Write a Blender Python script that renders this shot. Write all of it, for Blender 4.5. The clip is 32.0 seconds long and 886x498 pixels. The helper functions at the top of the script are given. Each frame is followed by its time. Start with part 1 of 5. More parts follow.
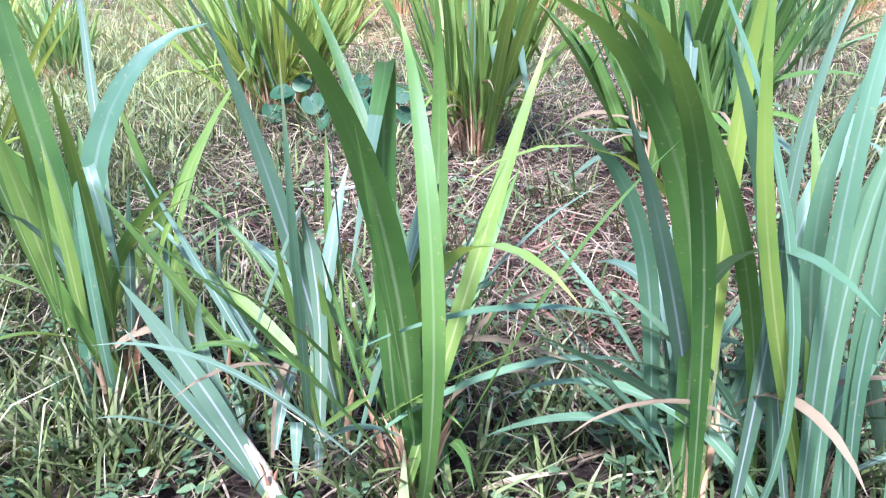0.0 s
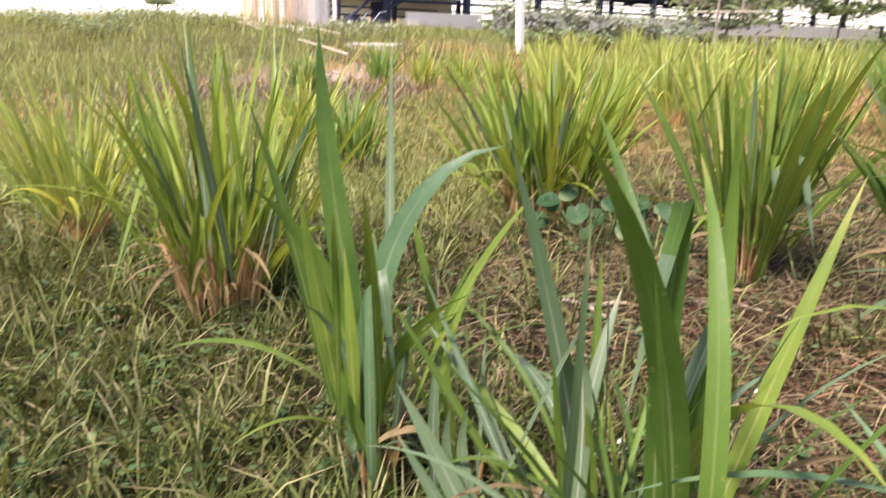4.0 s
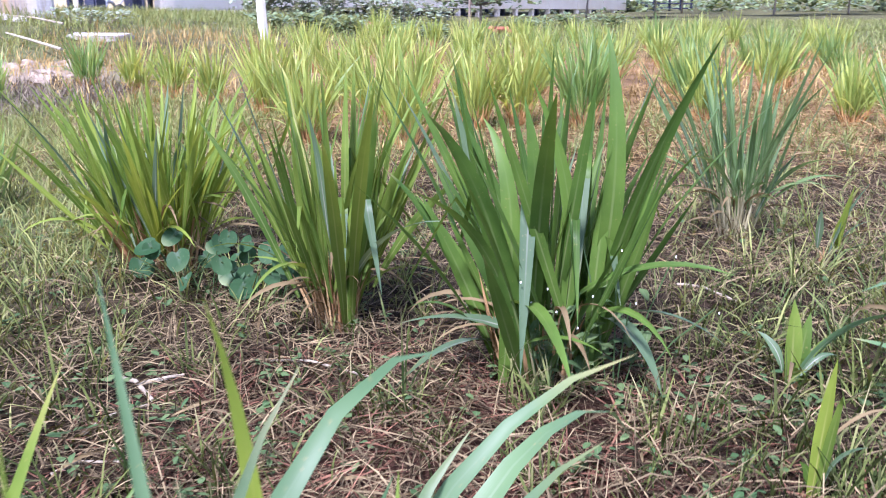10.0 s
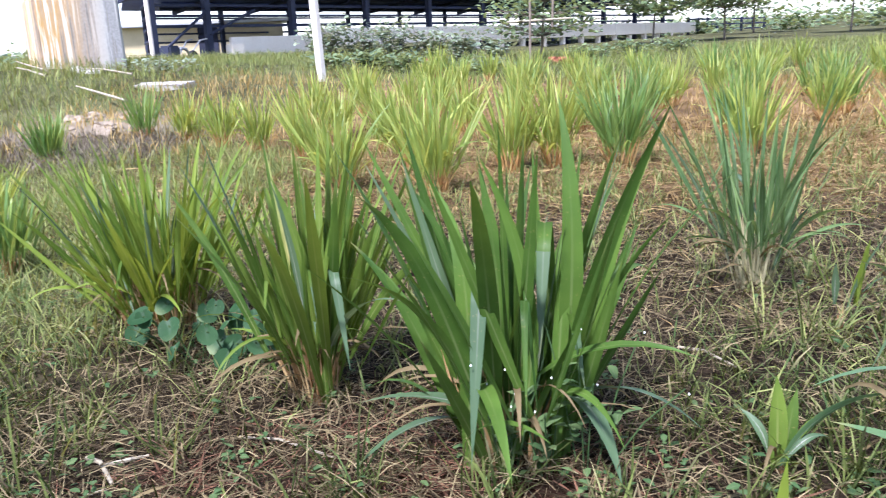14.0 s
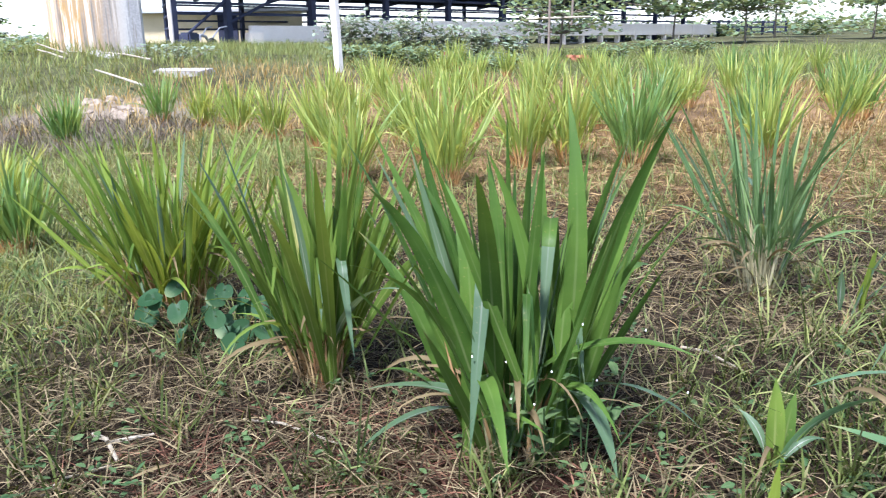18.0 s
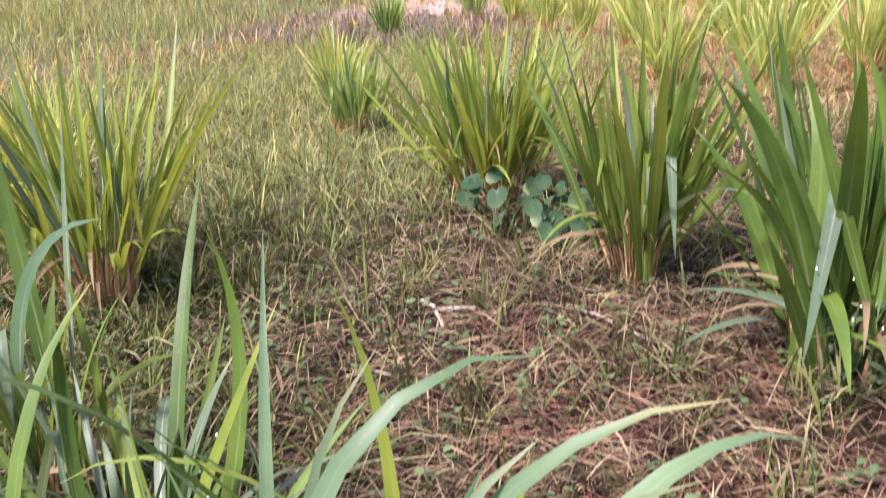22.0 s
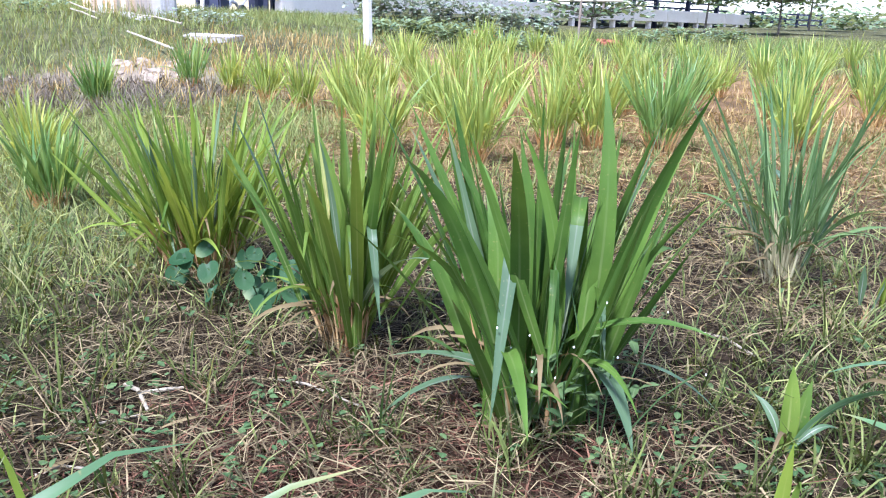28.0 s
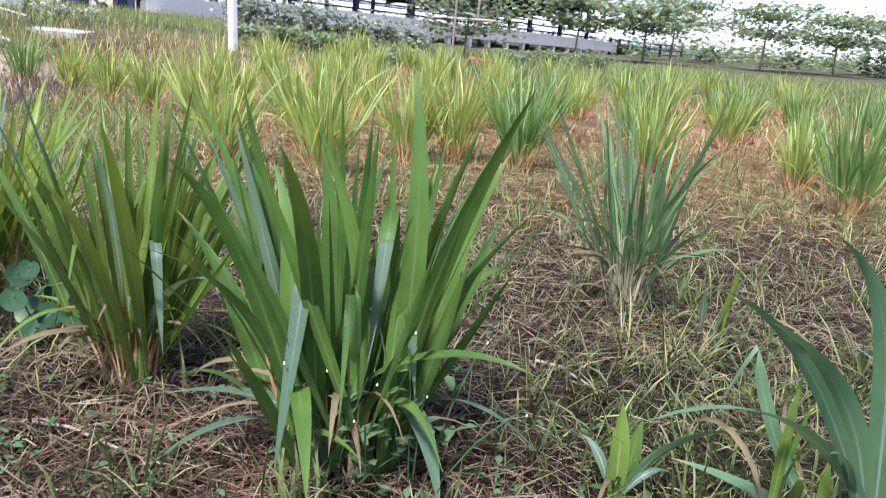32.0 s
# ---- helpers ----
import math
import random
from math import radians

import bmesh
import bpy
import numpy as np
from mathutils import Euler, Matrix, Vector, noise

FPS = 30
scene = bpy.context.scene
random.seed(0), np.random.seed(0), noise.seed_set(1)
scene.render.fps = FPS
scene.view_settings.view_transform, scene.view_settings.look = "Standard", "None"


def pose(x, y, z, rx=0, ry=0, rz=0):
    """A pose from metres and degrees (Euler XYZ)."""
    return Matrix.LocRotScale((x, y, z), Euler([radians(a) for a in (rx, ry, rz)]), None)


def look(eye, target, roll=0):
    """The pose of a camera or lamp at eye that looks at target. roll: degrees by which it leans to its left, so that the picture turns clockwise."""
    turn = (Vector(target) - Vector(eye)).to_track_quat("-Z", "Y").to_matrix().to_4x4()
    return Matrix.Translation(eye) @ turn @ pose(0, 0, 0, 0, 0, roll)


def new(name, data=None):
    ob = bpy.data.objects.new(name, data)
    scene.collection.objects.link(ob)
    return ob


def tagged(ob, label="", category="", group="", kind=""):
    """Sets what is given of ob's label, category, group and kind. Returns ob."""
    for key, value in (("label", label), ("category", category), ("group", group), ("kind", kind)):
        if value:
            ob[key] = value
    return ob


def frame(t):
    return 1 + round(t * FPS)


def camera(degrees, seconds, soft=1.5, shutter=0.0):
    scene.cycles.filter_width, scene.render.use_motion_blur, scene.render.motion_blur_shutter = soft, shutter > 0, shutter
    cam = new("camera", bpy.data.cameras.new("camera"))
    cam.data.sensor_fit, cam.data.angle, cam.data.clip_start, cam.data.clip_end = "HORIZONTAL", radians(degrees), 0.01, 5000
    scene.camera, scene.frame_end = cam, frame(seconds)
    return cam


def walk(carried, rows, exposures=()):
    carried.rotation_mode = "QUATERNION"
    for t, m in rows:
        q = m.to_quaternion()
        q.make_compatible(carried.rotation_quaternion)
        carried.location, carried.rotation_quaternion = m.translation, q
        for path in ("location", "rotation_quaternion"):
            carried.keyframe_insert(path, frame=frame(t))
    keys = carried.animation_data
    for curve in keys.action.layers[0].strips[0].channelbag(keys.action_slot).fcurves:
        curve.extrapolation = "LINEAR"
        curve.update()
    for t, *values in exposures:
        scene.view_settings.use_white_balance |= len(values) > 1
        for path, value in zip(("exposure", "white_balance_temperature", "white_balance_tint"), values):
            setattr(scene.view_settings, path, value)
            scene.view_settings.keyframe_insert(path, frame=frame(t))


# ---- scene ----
cam = camera(56.3, 32.0, 1.1, 0.5)
METRES, EYE, TILT, LEAN, TURN = 2.0, 0.65, -21.7, 0.0, 0.0
EXPOSURES = [
    (0.0, 2.58, 4830, 39), (1.0, 2.56, 5095, 41), (2.0, 2.18, 5435, 28), (3.0, 1.84, 6085, 24), (4.0, 1.75, 6720, 30), (7.0, 1.50, 6930, 30), (8.0, 1.44, 6240, 30), (9.0, 1.81, 5240, 47),
    (9.5, 2.13, 5335, 40), (10.0, 1.89, 5355, 37), (11.0, 2.02, 5455, 23), (12.0, 2.10, 5100, 32), (13.0, 1.84, 5455, 20), (14.0, 1.68, 5535, 23), (15.0, 1.66, 5585, 22), (18.0, 1.72, 5465, 20), (19.0, 1.61, 5565, 17),
    (20.0, 1.66, 5565, 17), (21.0, 1.70, 5565, 19), (22.0, 1.93, 6155, 46), (23.0, 2.48, 4870, 56), (24.0, 2.22, 5055, 41), (25.0, 2.06, 5210, 36), (28.0, 1.93, 5245, 23), (29.0, 1.72, 5320, 21),
    (30.0, 1.72, 5155, 24), (31.0, 1.36, 5405, 26), (32.0, 1.56, 5355, 28)]
ROWS = [
    (0.0, 0.0, 0.0, 0.0, 0.0, 0.0, -0.0),
    (0.5, -0.0038, -0.0024, 0.0042, 1.11, 1.27, -1.03),
    (1.0, -0.0152, -0.0068, 0.0049, 7.45, 2.3, -2.75),
    (1.5, -0.0189, -0.0038, 0.0088, 11.56, 4.65, -4.81),
    (2.0, -0.0205, -0.0045, 0.0065, 9.25, 6.05, -8.03),
    (2.5, -0.0158, -0.0088, 0.0071, 7.68, 7.5, -8.17),
    (3.0, -0.0158, -0.0082, 0.0092, 10.39, 6.97, -7.23),
    (3.5, -0.0181, -0.0076, 0.0141, 12.55, 8.64, -7.4),
    (4.0, -0.0213, -0.0033, 0.0158, 16.23, 5.74, -7.15),
    (4.5, -0.0251, 0.0019, 0.0175, 18.57, 1.95, -6.9),
    (6.5, -0.0164, 0.0049, 0.0351, 18.38, 6.83, -7.51),
    (7.0, 0.0008, 0.0189, 0.0401, 10.33, 7.4, -5.85),
    (7.5, 0.0215, 0.0212, 0.0446, 2.42, 7.88, -2.52),
    (8.0, 0.0449, 0.0341, 0.0456, -1.23, 6.79, 1.34),
    (8.5, 0.1202, 0.0583, 0.0512, -5.96, 9.08, 1.66),
    (9.0, 0.1825, 0.0758, 0.1006, -2.71, 3.98, 3.12),
    (9.5, 0.2061, 0.0872, 0.1223, 0.49, 5.17, 2.86),
    (10.0, 0.246, 0.1182, 0.1457, 2.98, 5.0, -0.84),
    (10.5, 0.2751, 0.1308, 0.1721, 5.36, 3.6, -0.76),
    (11.0, 0.3292, 0.1287, 0.1826, 11.99, 4.36, -5.65),
    (11.5, 0.3682, 0.148, 0.196, 9.56, 0.57, -2.44),
    (12.0, 0.3617, 0.1466, 0.1969, 10.36, 3.15, 0.48),
    (12.5, 0.377, 0.1404, 0.1862, 11.67, 3.27, -0.87),
    (13.0, 0.3824, 0.1425, 0.1974, 13.53, 3.63, 0.22),
    (13.5, 0.3643, 0.1453, 0.202, 11.64, 7.28, -0.16),
    (14.0, 0.3688, 0.1536, 0.2009, 8.24, 6.93, -0.2),
    (14.5, 0.3718, 0.1491, 0.203, 7.3, 8.93, -0.09),
    (15.0, 0.3722, 0.1542, 0.2008, 6.93, 6.65, -1.26),
    (15.5, 0.3773, 0.1648, 0.2019, 7.16, 2.17, -0.73),
    (17.5, 0.3807, 0.1459, 0.1939, 7.56, 5.87, -2.42),
    (18.0, 0.3763, 0.1448, 0.1965, 8.83, 6.57, -2.21),
    (18.5, 0.3737, 0.1403, 0.1965, 9.86, 6.52, -2.19),
    (19.0, 0.3723, 0.1378, 0.1973, 10.69, 6.6, -2.92),
    (19.5, 0.3702, 0.1381, 0.1974, 11.93, 6.66, -3.87),
    (20.0, 0.3684, 0.1361, 0.1969, 12.6, 7.02, -4.24),
    (20.5, 0.3681, 0.1345, 0.1968, 13.28, 7.28, -4.65),
    (21.0, 0.3641, 0.1349, 0.197, 13.93, 6.79, -4.93),
    (21.5, 0.3503, 0.1378, 0.1954, 21.64, 4.46, -6.86),
    (22.0, 0.3304, 0.1331, 0.1757, 27.97, -1.69, -8.4),
    (22.5, 0.3374, 0.1385, 0.1801, 21.42, -5.57, -7.7),
    (23.0, 0.3509, 0.1389, 0.1897, 16.94, -3.24, -6.65),
    (23.5, 0.3549, 0.1294, 0.1892, 15.03, 1.4, -6.23),
    (24.0, 0.3549, 0.1305, 0.1899, 14.72, 3.02, -6.71),
    (24.5, 0.3582, 0.1295, 0.1878, 13.46, 3.27, -5.98),
    (25.0, 0.3602, 0.1303, 0.1883, 12.18, 2.99, -5.12),
    (25.5, 0.3609, 0.1271, 0.1884, 11.14, 3.81, -4.85),
    (27.5, 0.3654, 0.1242, 0.1872, 9.2, 4.41, -5.18),
    (28.0, 0.3666, 0.1237, 0.1867, 9.72, 5.04, -5.32),
    (28.5, 0.3764, 0.1289, 0.1876, 7.92, 4.49, -4.6),
    (29.0, 0.3874, 0.1252, 0.1872, 5.35, 5.95, -3.22),
    (29.5, 0.4032, 0.1353, 0.1892, 2.73, 4.47, -1.26),
    (30.0, 0.4074, 0.1695, 0.197, -0.85, 5.32, -2.79),
    (30.5, 0.4058, 0.2124, 0.2188, 1.1, 8.85, -4.61),
    (31.0, 0.4004, 0.2401, 0.2213, -0.16, 7.61, -7.78),
    (31.5, 0.4069, 0.2531, 0.2228, 0.66, 5.26, -6.76),
    (32.0, 0.4247, 0.2534, 0.2106, 1.09, 6.83, -5.32),
]
walk(cam, [(t, pose(0, 0, EYE, TILT, LEAN, TURN) @ pose(METRES * x, METRES * y, METRES * z, 90 + pitch, roll, yaw)) for t, x, y, z, yaw, pitch, roll in ROWS], EXPOSURES)

# ---- world and light ----
SUN_EL, SUN_AZ = 55.0, -160.0          # degrees; azimuth from +y towards +x
world = bpy.data.worlds.new("sky")
scene.world = world
world.use_nodes = True
wn = world.node_tree
wn.nodes.clear()
sky = wn.nodes.new("ShaderNodeTexSky")
sky.sky_type, sky.sun_disc = "NISHITA", False
sky.sun_elevation, sky.sun_rotation = radians(SUN_EL), radians(SUN_AZ)
sky.dust_density, sky.air_density, sky.ozone_density = 0.6, 1.0, 1.5
bgd = wn.nodes.new("ShaderNodeBackground")
bgd.inputs[1].default_value = 0.10
wout = wn.nodes.new("ShaderNodeOutputWorld")
haze = wn.nodes.new("ShaderNodeHueSaturation")
haze.inputs["Saturation"].default_value = 0.7
wn.links.new(sky.outputs[0], haze.inputs["Color"])
wn.links.new(haze.outputs[0], bgd.inputs[0])
wn.links.new(bgd.outputs[0], wout.inputs[0])
sun = new("sun", bpy.data.lights.new("sun", "SUN"))
sun.data.energy, sun.data.angle, sun.data.color = 3.6, radians(8), (1.0, 0.95, 0.87)
_el, _az = radians(SUN_EL), radians(SUN_AZ)
sun.matrix_world = look((math.cos(_el) * math.sin(_az) * 30, math.cos(_el) * math.cos(_az) * 30, math.sin(_el) * 30), (0, 0, 0))

rng = np.random.default_rng(11)


# ---- materials ----
class Mat:
    """A small wrapper round a node tree."""

    def __init__(self, name):
        self.m = bpy.data.materials.new(name)
        self.m.use_nodes = True
        self.t = self.m.node_tree
        self.t.nodes.clear()
        self.out = self.t.nodes.new("ShaderNodeOutputMaterial")
        self.p = self.t.nodes.new("ShaderNodeBsdfPrincipled")
        self.t.links.new(self.p.outputs[0], self.out.inputs[0])

    def n(self, kind, **inputs):
        node = self.t.nodes.new(kind)
        for k, v in inputs.items():
            self.put(node.inputs[k.replace("_", " ")], v)
        return node

    def put(self, socket, v):
        if isinstance(v, bpy.types.NodeSocket):
            self.t.links.new(v, socket)
        else:
            socket.default_value = v

    def noise(self, vec, scale, detail=4.0, rough=0.55):
        nd = self.n("ShaderNodeTexNoise", Scale=scale, Detail=detail, Roughness=rough)
        if vec is not None:
            self.t.links.new(vec, nd.inputs["Vector"])
        return nd.outputs["Fac"]

    def ramp(self, fac, *stops):
        r = self.n("ShaderNodeValToRGB", Fac=fac)
        while len(r.color_ramp.elements) < len(stops):
            r.color_ramp.elements.new(0.5)
        for e, (at, c) in zip(r.color_ramp.elements, stops):
            e.position, e.color = at, (*c, 1)
        return r.outputs[0]

    def mix(self, fac, a, b, mode="MIX"):
        mx = self.t.nodes.new("ShaderNodeMix")
        mx.data_type, mx.blend_type = "RGBA", mode
        for s, v in ((mx.inputs[0], fac), (mx.inputs[6], a), (mx.inputs[7], b)):
            self.put(s, (*v, 1) if isinstance(v, tuple) else v)
        return mx.outputs[2]

    def math(self, op, a, b=0.0):
        nd = self.t.nodes.new("ShaderNodeMath")
        nd.operation = op
        self.put(nd.inputs[0], a)
        self.put(nd.inputs[1], b)
        return nd.outputs[0]

    def span(self, v, a, b, c=0.0, d=1.0):
        nd = self.n("ShaderNodeMapRange", Value=v)
        for k, x in zip(("From Min", "From Max", "To Min", "To Max"), (a, b, c, d)):
            nd.inputs[k].default_value = x
        return nd.outputs[0]

    def bump(self, height, strength=0.3, distance=0.01):
        b = self.n("ShaderNodeBump", Height=height, Strength=strength, Distance=distance)
        self.t.links.new(b.outputs[0], self.p.inputs["Normal"])
        return b.outputs[0]

    def set(self, color=None, rough=0.6, metal=0.0, spec=0.5):
        if color is not None:
            self.put(self.p.inputs["Base Color"], (*color, 1) if isinstance(color, tuple) else color)
        self.put(self.p.inputs["Roughness"], rough)
        self.p.inputs["Metallic"].default_value = metal
        self.p.inputs["Specular IOR Level"].default_value = spec
        return self.m

    def translucent(self, color, amount):
        tr = self.n("ShaderNodeBsdfTranslucent", Color=color)
        mx = self.n("ShaderNodeMixShader", Fac=amount)
        self.t.links.new(self.p.outputs[0], mx.inputs[1])
        self.t.links.new(tr.outputs[0], mx.inputs[2])
        self.t.links.new(mx.outputs[0], self.out.inputs[0])

    def coord(self, which="Object"):
        return self.n("ShaderNodeTexCoord").outputs[which]

    def world_pos(self):
        return self.n("ShaderNodeNewGeometry").outputs["Position"]


def leaf_material(name, dark, light, tip, island=False, rough=0.42, trans=0.35, rib=0.5, spec=0.5, tip_from=0.7):
    """A blade of grass: paler midrib, fine lengthwise veins, dry tip; u runs across, v along."""
    k = Mat(name)
    sep = k.n("ShaderNodeSeparateXYZ", Vector=k.n("ShaderNodeUVMap").outputs[0])
    u, v = sep.outputs[0], sep.outputs[1]
    rnd = k.n("ShaderNodeNewGeometry").outputs["Random Per Island"] if island else k.n("ShaderNodeObjectInfo").outputs["Random"]
    pos = k.world_pos()
    blot = k.noise(pos, 9.0, 3.0)
    tone = k.math("POWER", rnd, 1.9 if island else 1.0)
    base = k.mix(k.math("ADD", k.math("MULTIPLY", tone, 0.9 if island else 0.75), k.span(blot, 0.35, 0.65, -0.1, 0.25)), dark, light)
    # dry tips and spots
    dry = k.math("MULTIPLY", k.span(v, tip_from, 1.02), k.span(k.math("FRACT", k.math("MULTIPLY", rnd, 7.31)), 0.6, 1.0))
    base = k.mix(dry, base, tip)
    speck = k.span(k.noise(pos, 160.0, 2.0), 0.66, 0.74, 0.0, 0.5)
    base = k.mix(speck, base, (tip[0] * 0.8, tip[1] * 0.75, tip[2] * 0.7))
    if rib:
        off = k.math("ABSOLUTE", k.math("SUBTRACT", u, 0.5))
        line = k.math("MULTIPLY", k.span(off, 0.03, 0.075, 1.0, 0.0), k.span(v, 0.35, 0.85, rib, 0.0))
        base = k.mix(line, base, (light[0] * 2.2 + 0.12, light[1] * 1.4 + 0.12, light[2] * 2.5 + 0.1))
    vein = k.math("SINE", k.math("MULTIPLY", u, 70.0))
    k.bump(k.math("ADD", vein, k.math("MULTIPLY", blot, 3.0)), 0.05, 0.001)
    k.set(base, rough, 0.0, spec)
    warm = k.mix(0.55, base, (light[0] * 1.9, light[1] * 1.5, light[2] * 0.8))
    k.translucent(warm, trans)
    return k.m


LEAF = leaf_material("cane_leaf", (0.038, 0.088, 0.012), (0.152, 0.222, 0.033), (0.30, 0.27, 0.09), trans=0.3, rough=0.5, rib=0.28, spec=0.22, tip_from=0.9)
LEAF_DARK = leaf_material("cane_leaf_dark", (0.024, 0.064, 0.010), (0.098, 0.176, 0.027), (0.30, 0.27, 0.09), trans=0.28, rough=0.5, rib=0.28, spec=0.22, tip_from=0.9)
LEAF_BRIGHT = leaf_material("cane_leaf_bright", (0.052, 0.116, 0.016), (0.215, 0.285, 0.038), (0.36, 0.33, 0.10), rib=0.3, spec=0.25, tip_from=0.86)
# bluish base colour, with the sky's reflection on the blades painted in
LEAF_BLUE = leaf_material("cane_leaf_bluish_sheen", (0.044, 0.100, 0.042), (0.118, 0.204, 0.086), (0.30, 0.26, 0.10), rough=0.48, rib=0.35, spec=0.28, trans=0.26, tip_from=0.88)
LEAF_TEAL = leaf_material("cane_leaf_teal", (0.044, 0.096, 0.032), (0.150, 0.235, 0.080), (0.32, 0.28, 0.10), rough=0.5, rib=0.3, spec=0.25, trans=0.3, tip_from=0.85)
LEAF_FAR = leaf_material("cane_leaf_yellowish", (0.120, 0.205, 0.045), (0.440, 0.500, 0.120), (0.52, 0.40, 0.14), island=True, spec=0.3, rib=0.0, trans=0.4, tip_from=0.6)
LEAF_FAR_GREEN = leaf_material("cane_leaf_deep", (0.065, 0.150, 0.036), (0.270, 0.380, 0.100), (0.42, 0.34, 0.12), island=True, rib=0.0, trans=0.4, tip_from=0.6)
# real underside past a fold; on whole arching leaves, sky sheen put into colour
LEAF_PALE = leaf_material("cane_leaf_underside_sheen", (0.056, 0.104, 0.048), (0.108, 0.168, 0.082), (0.26, 0.25, 0.13), rough=0.5, spec=0.3, trans=0.25, rib=0.7, tip_from=0.88)
LEAF_YELLOW = leaf_material("cane_leaf_fading", (0.170, 0.210, 0.045), (0.330, 0.330, 0.090), (0.45, 0.34, 0.12), trans=0.35, tip_from=0.4)
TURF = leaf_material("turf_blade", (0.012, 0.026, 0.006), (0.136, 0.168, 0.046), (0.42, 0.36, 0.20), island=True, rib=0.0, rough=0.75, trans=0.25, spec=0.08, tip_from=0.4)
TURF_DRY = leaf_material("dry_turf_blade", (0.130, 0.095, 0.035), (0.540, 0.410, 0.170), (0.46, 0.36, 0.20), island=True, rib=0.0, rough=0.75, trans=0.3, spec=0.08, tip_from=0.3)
# brighter version of the turf blade: the far grass's extra light is in this colour
TURF_BRIGHT = leaf_material("bright_turf_blade", (0.045, 0.088, 0.030), (0.315, 0.340, 0.115), (0.40, 0.34, 0.19), island=True, rib=0.0, rough=0.75, trans=0.3, spec=0.08, tip_from=0.5)
STRAW_GREY = leaf_material("grey_dead_grass", (0.055, 0.045, 0.035), (0.270, 0.230, 0.170), (0.3, 0.25, 0.18), island=True, rib=0.0, rough=0.8, trans=0.1, spec=0.08)
STRAW_FINE = leaf_material("fine_straw", (0.014, 0.009, 0.005), (0.300, 0.240, 0.130), (0.32, 0.25, 0.14), island=True, rib=0.0, rough=0.7, trans=0.1, spec=0.08)
STRAW_RED = leaf_material("red_straw", (0.034, 0.016, 0.010), (0.240, 0.125, 0.075), (0.40, 0.26, 0.18), island=True, rib=0.0, rough=0.75, trans=0.1, spec=0.08)
STRAW_GOLD = leaf_material("golden_straw", (0.075, 0.050, 0.020), (0.420, 0.300, 0.135), (0.48, 0.34, 0.16), island=True, rib=0.0, rough=0.75, trans=0.15, spec=0.08)
STRAW = leaf_material("straw", (0.010, 0.007, 0.004), (0.270, 0.214, 0.116), (0.36, 0.30, 0.18), island=True, rib=0.0, rough=0.75, trans=0.1, spec=0.08)
DEAD = leaf_material("dead_leaf", (0.085, 0.062, 0.030), (0.250, 0.198, 0.100), (0.32, 0.24, 0.14), island=True, rib=0.0, rough=0.7, trans=0.15, spec=0.08)
SHEATH = leaf_material("dry_sheath", (0.330, 0.165, 0.050), (0.600, 0.390, 0.150), (0.36, 0.27, 0.14), island=True, rib=0.0, rough=0.6, trans=0.1)
BROAD = leaf_material("broad_leaf", (0.040, 0.090, 0.030), (0.110, 0.170, 0.062), (0.20, 0.25, 0.10), island=True, rib=0.15, rough=0.7, trans=0.25, spec=0.2)
TREE_LEAF = leaf_material("tree_leaf", (0.070, 0.120, 0.062), (0.270, 0.345, 0.165), (0.25, 0.24, 0.12), island=True, rib=0.0, rough=0.45, trans=0.3)
BLUE_BROAD = leaf_material("blue_green_leaf", (0.022, 0.064, 0.024), (0.050, 0.110, 0.046), (0.25, 0.3, 0.15), island=False, rib=0.2, rough=0.6, trans=0.3, spec=0.15)
PALE_LEAF = leaf_material("pale_shrub_leaf", (0.160, 0.220, 0.140), (0.300, 0.350, 0.240), (0.35, 0.33, 0.2), island=True, rib=0.0, rough=0.6, trans=0.25)


def plain(name, a, b, scale=6.0, rough=0.7, metal=0.0, fine=60.0, bump=0.3, spec=0.4):
    k = Mat(name)
    c = k.coord()
    big, small = k.noise(c, scale, 5.0), k.noise(c, fine, 4.0)
    col = k.mix(k.span(big, 0.3, 0.7), a, b)
    col = k.mix(k.span(small, 0.35, 0.75, 0.0, 0.35), col, tuple(x * 0.6 for x in a))
    k.bump(k.math("ADD", big, small), bump, 0.01)
    return k.set(col, rough, metal, spec)


WHITE = plain("flower_white", (0.75, 0.75, 0.70), (0.85, 0.85, 0.82), rough=0.7)
CONCRETE = plain("old_concrete", (0.33, 0.31, 0.28), (0.46, 0.43, 0.39), 3.0, 0.85)
POSTM = plain("post_concrete", (0.60, 0.56, 0.48), (0.76, 0.73, 0.65), 4.0, 0.8)
LIME = plain("limewashed_wall", (0.80, 0.70, 0.57), (0.87, 0.79, 0.67), 1.2, 0.85, fine=25.0)
DARK = plain("dark_timber", (0.016, 0.020, 0.042), (0.036, 0.042, 0.078), 3.0, 0.7)
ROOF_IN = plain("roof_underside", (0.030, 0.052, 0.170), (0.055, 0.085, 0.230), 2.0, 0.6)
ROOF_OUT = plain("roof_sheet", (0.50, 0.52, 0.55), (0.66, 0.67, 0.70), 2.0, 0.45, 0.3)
BLUE = plain("blue_plastic", (0.020, 0.110, 0.480), (0.030, 0.140, 0.560), 3.0, 0.35, bump=0.05)
YELLOW = plain("cream_wall", (0.60, 0.50, 0.30), (0.70, 0.60, 0.38), 2.0, 0.85)
BARK = plain("bark", (0.14, 0.11, 0.085), (0.26, 0.22, 0.17), 9.0, 0.9)
BRICK = plain("red_clay", (0.36, 0.13, 0.07), (0.48, 0.20, 0.11), 8.0, 0.9)
RUBBER = plain("rubber", (0.02, 0.02, 0.02), (0.04, 0.04, 0.04), 8.0, 0.8)
STEEL = plain("grey_steel", (0.30, 0.31, 0.33), (0.45, 0.46, 0.48), 8.0, 0.45, 0.6)
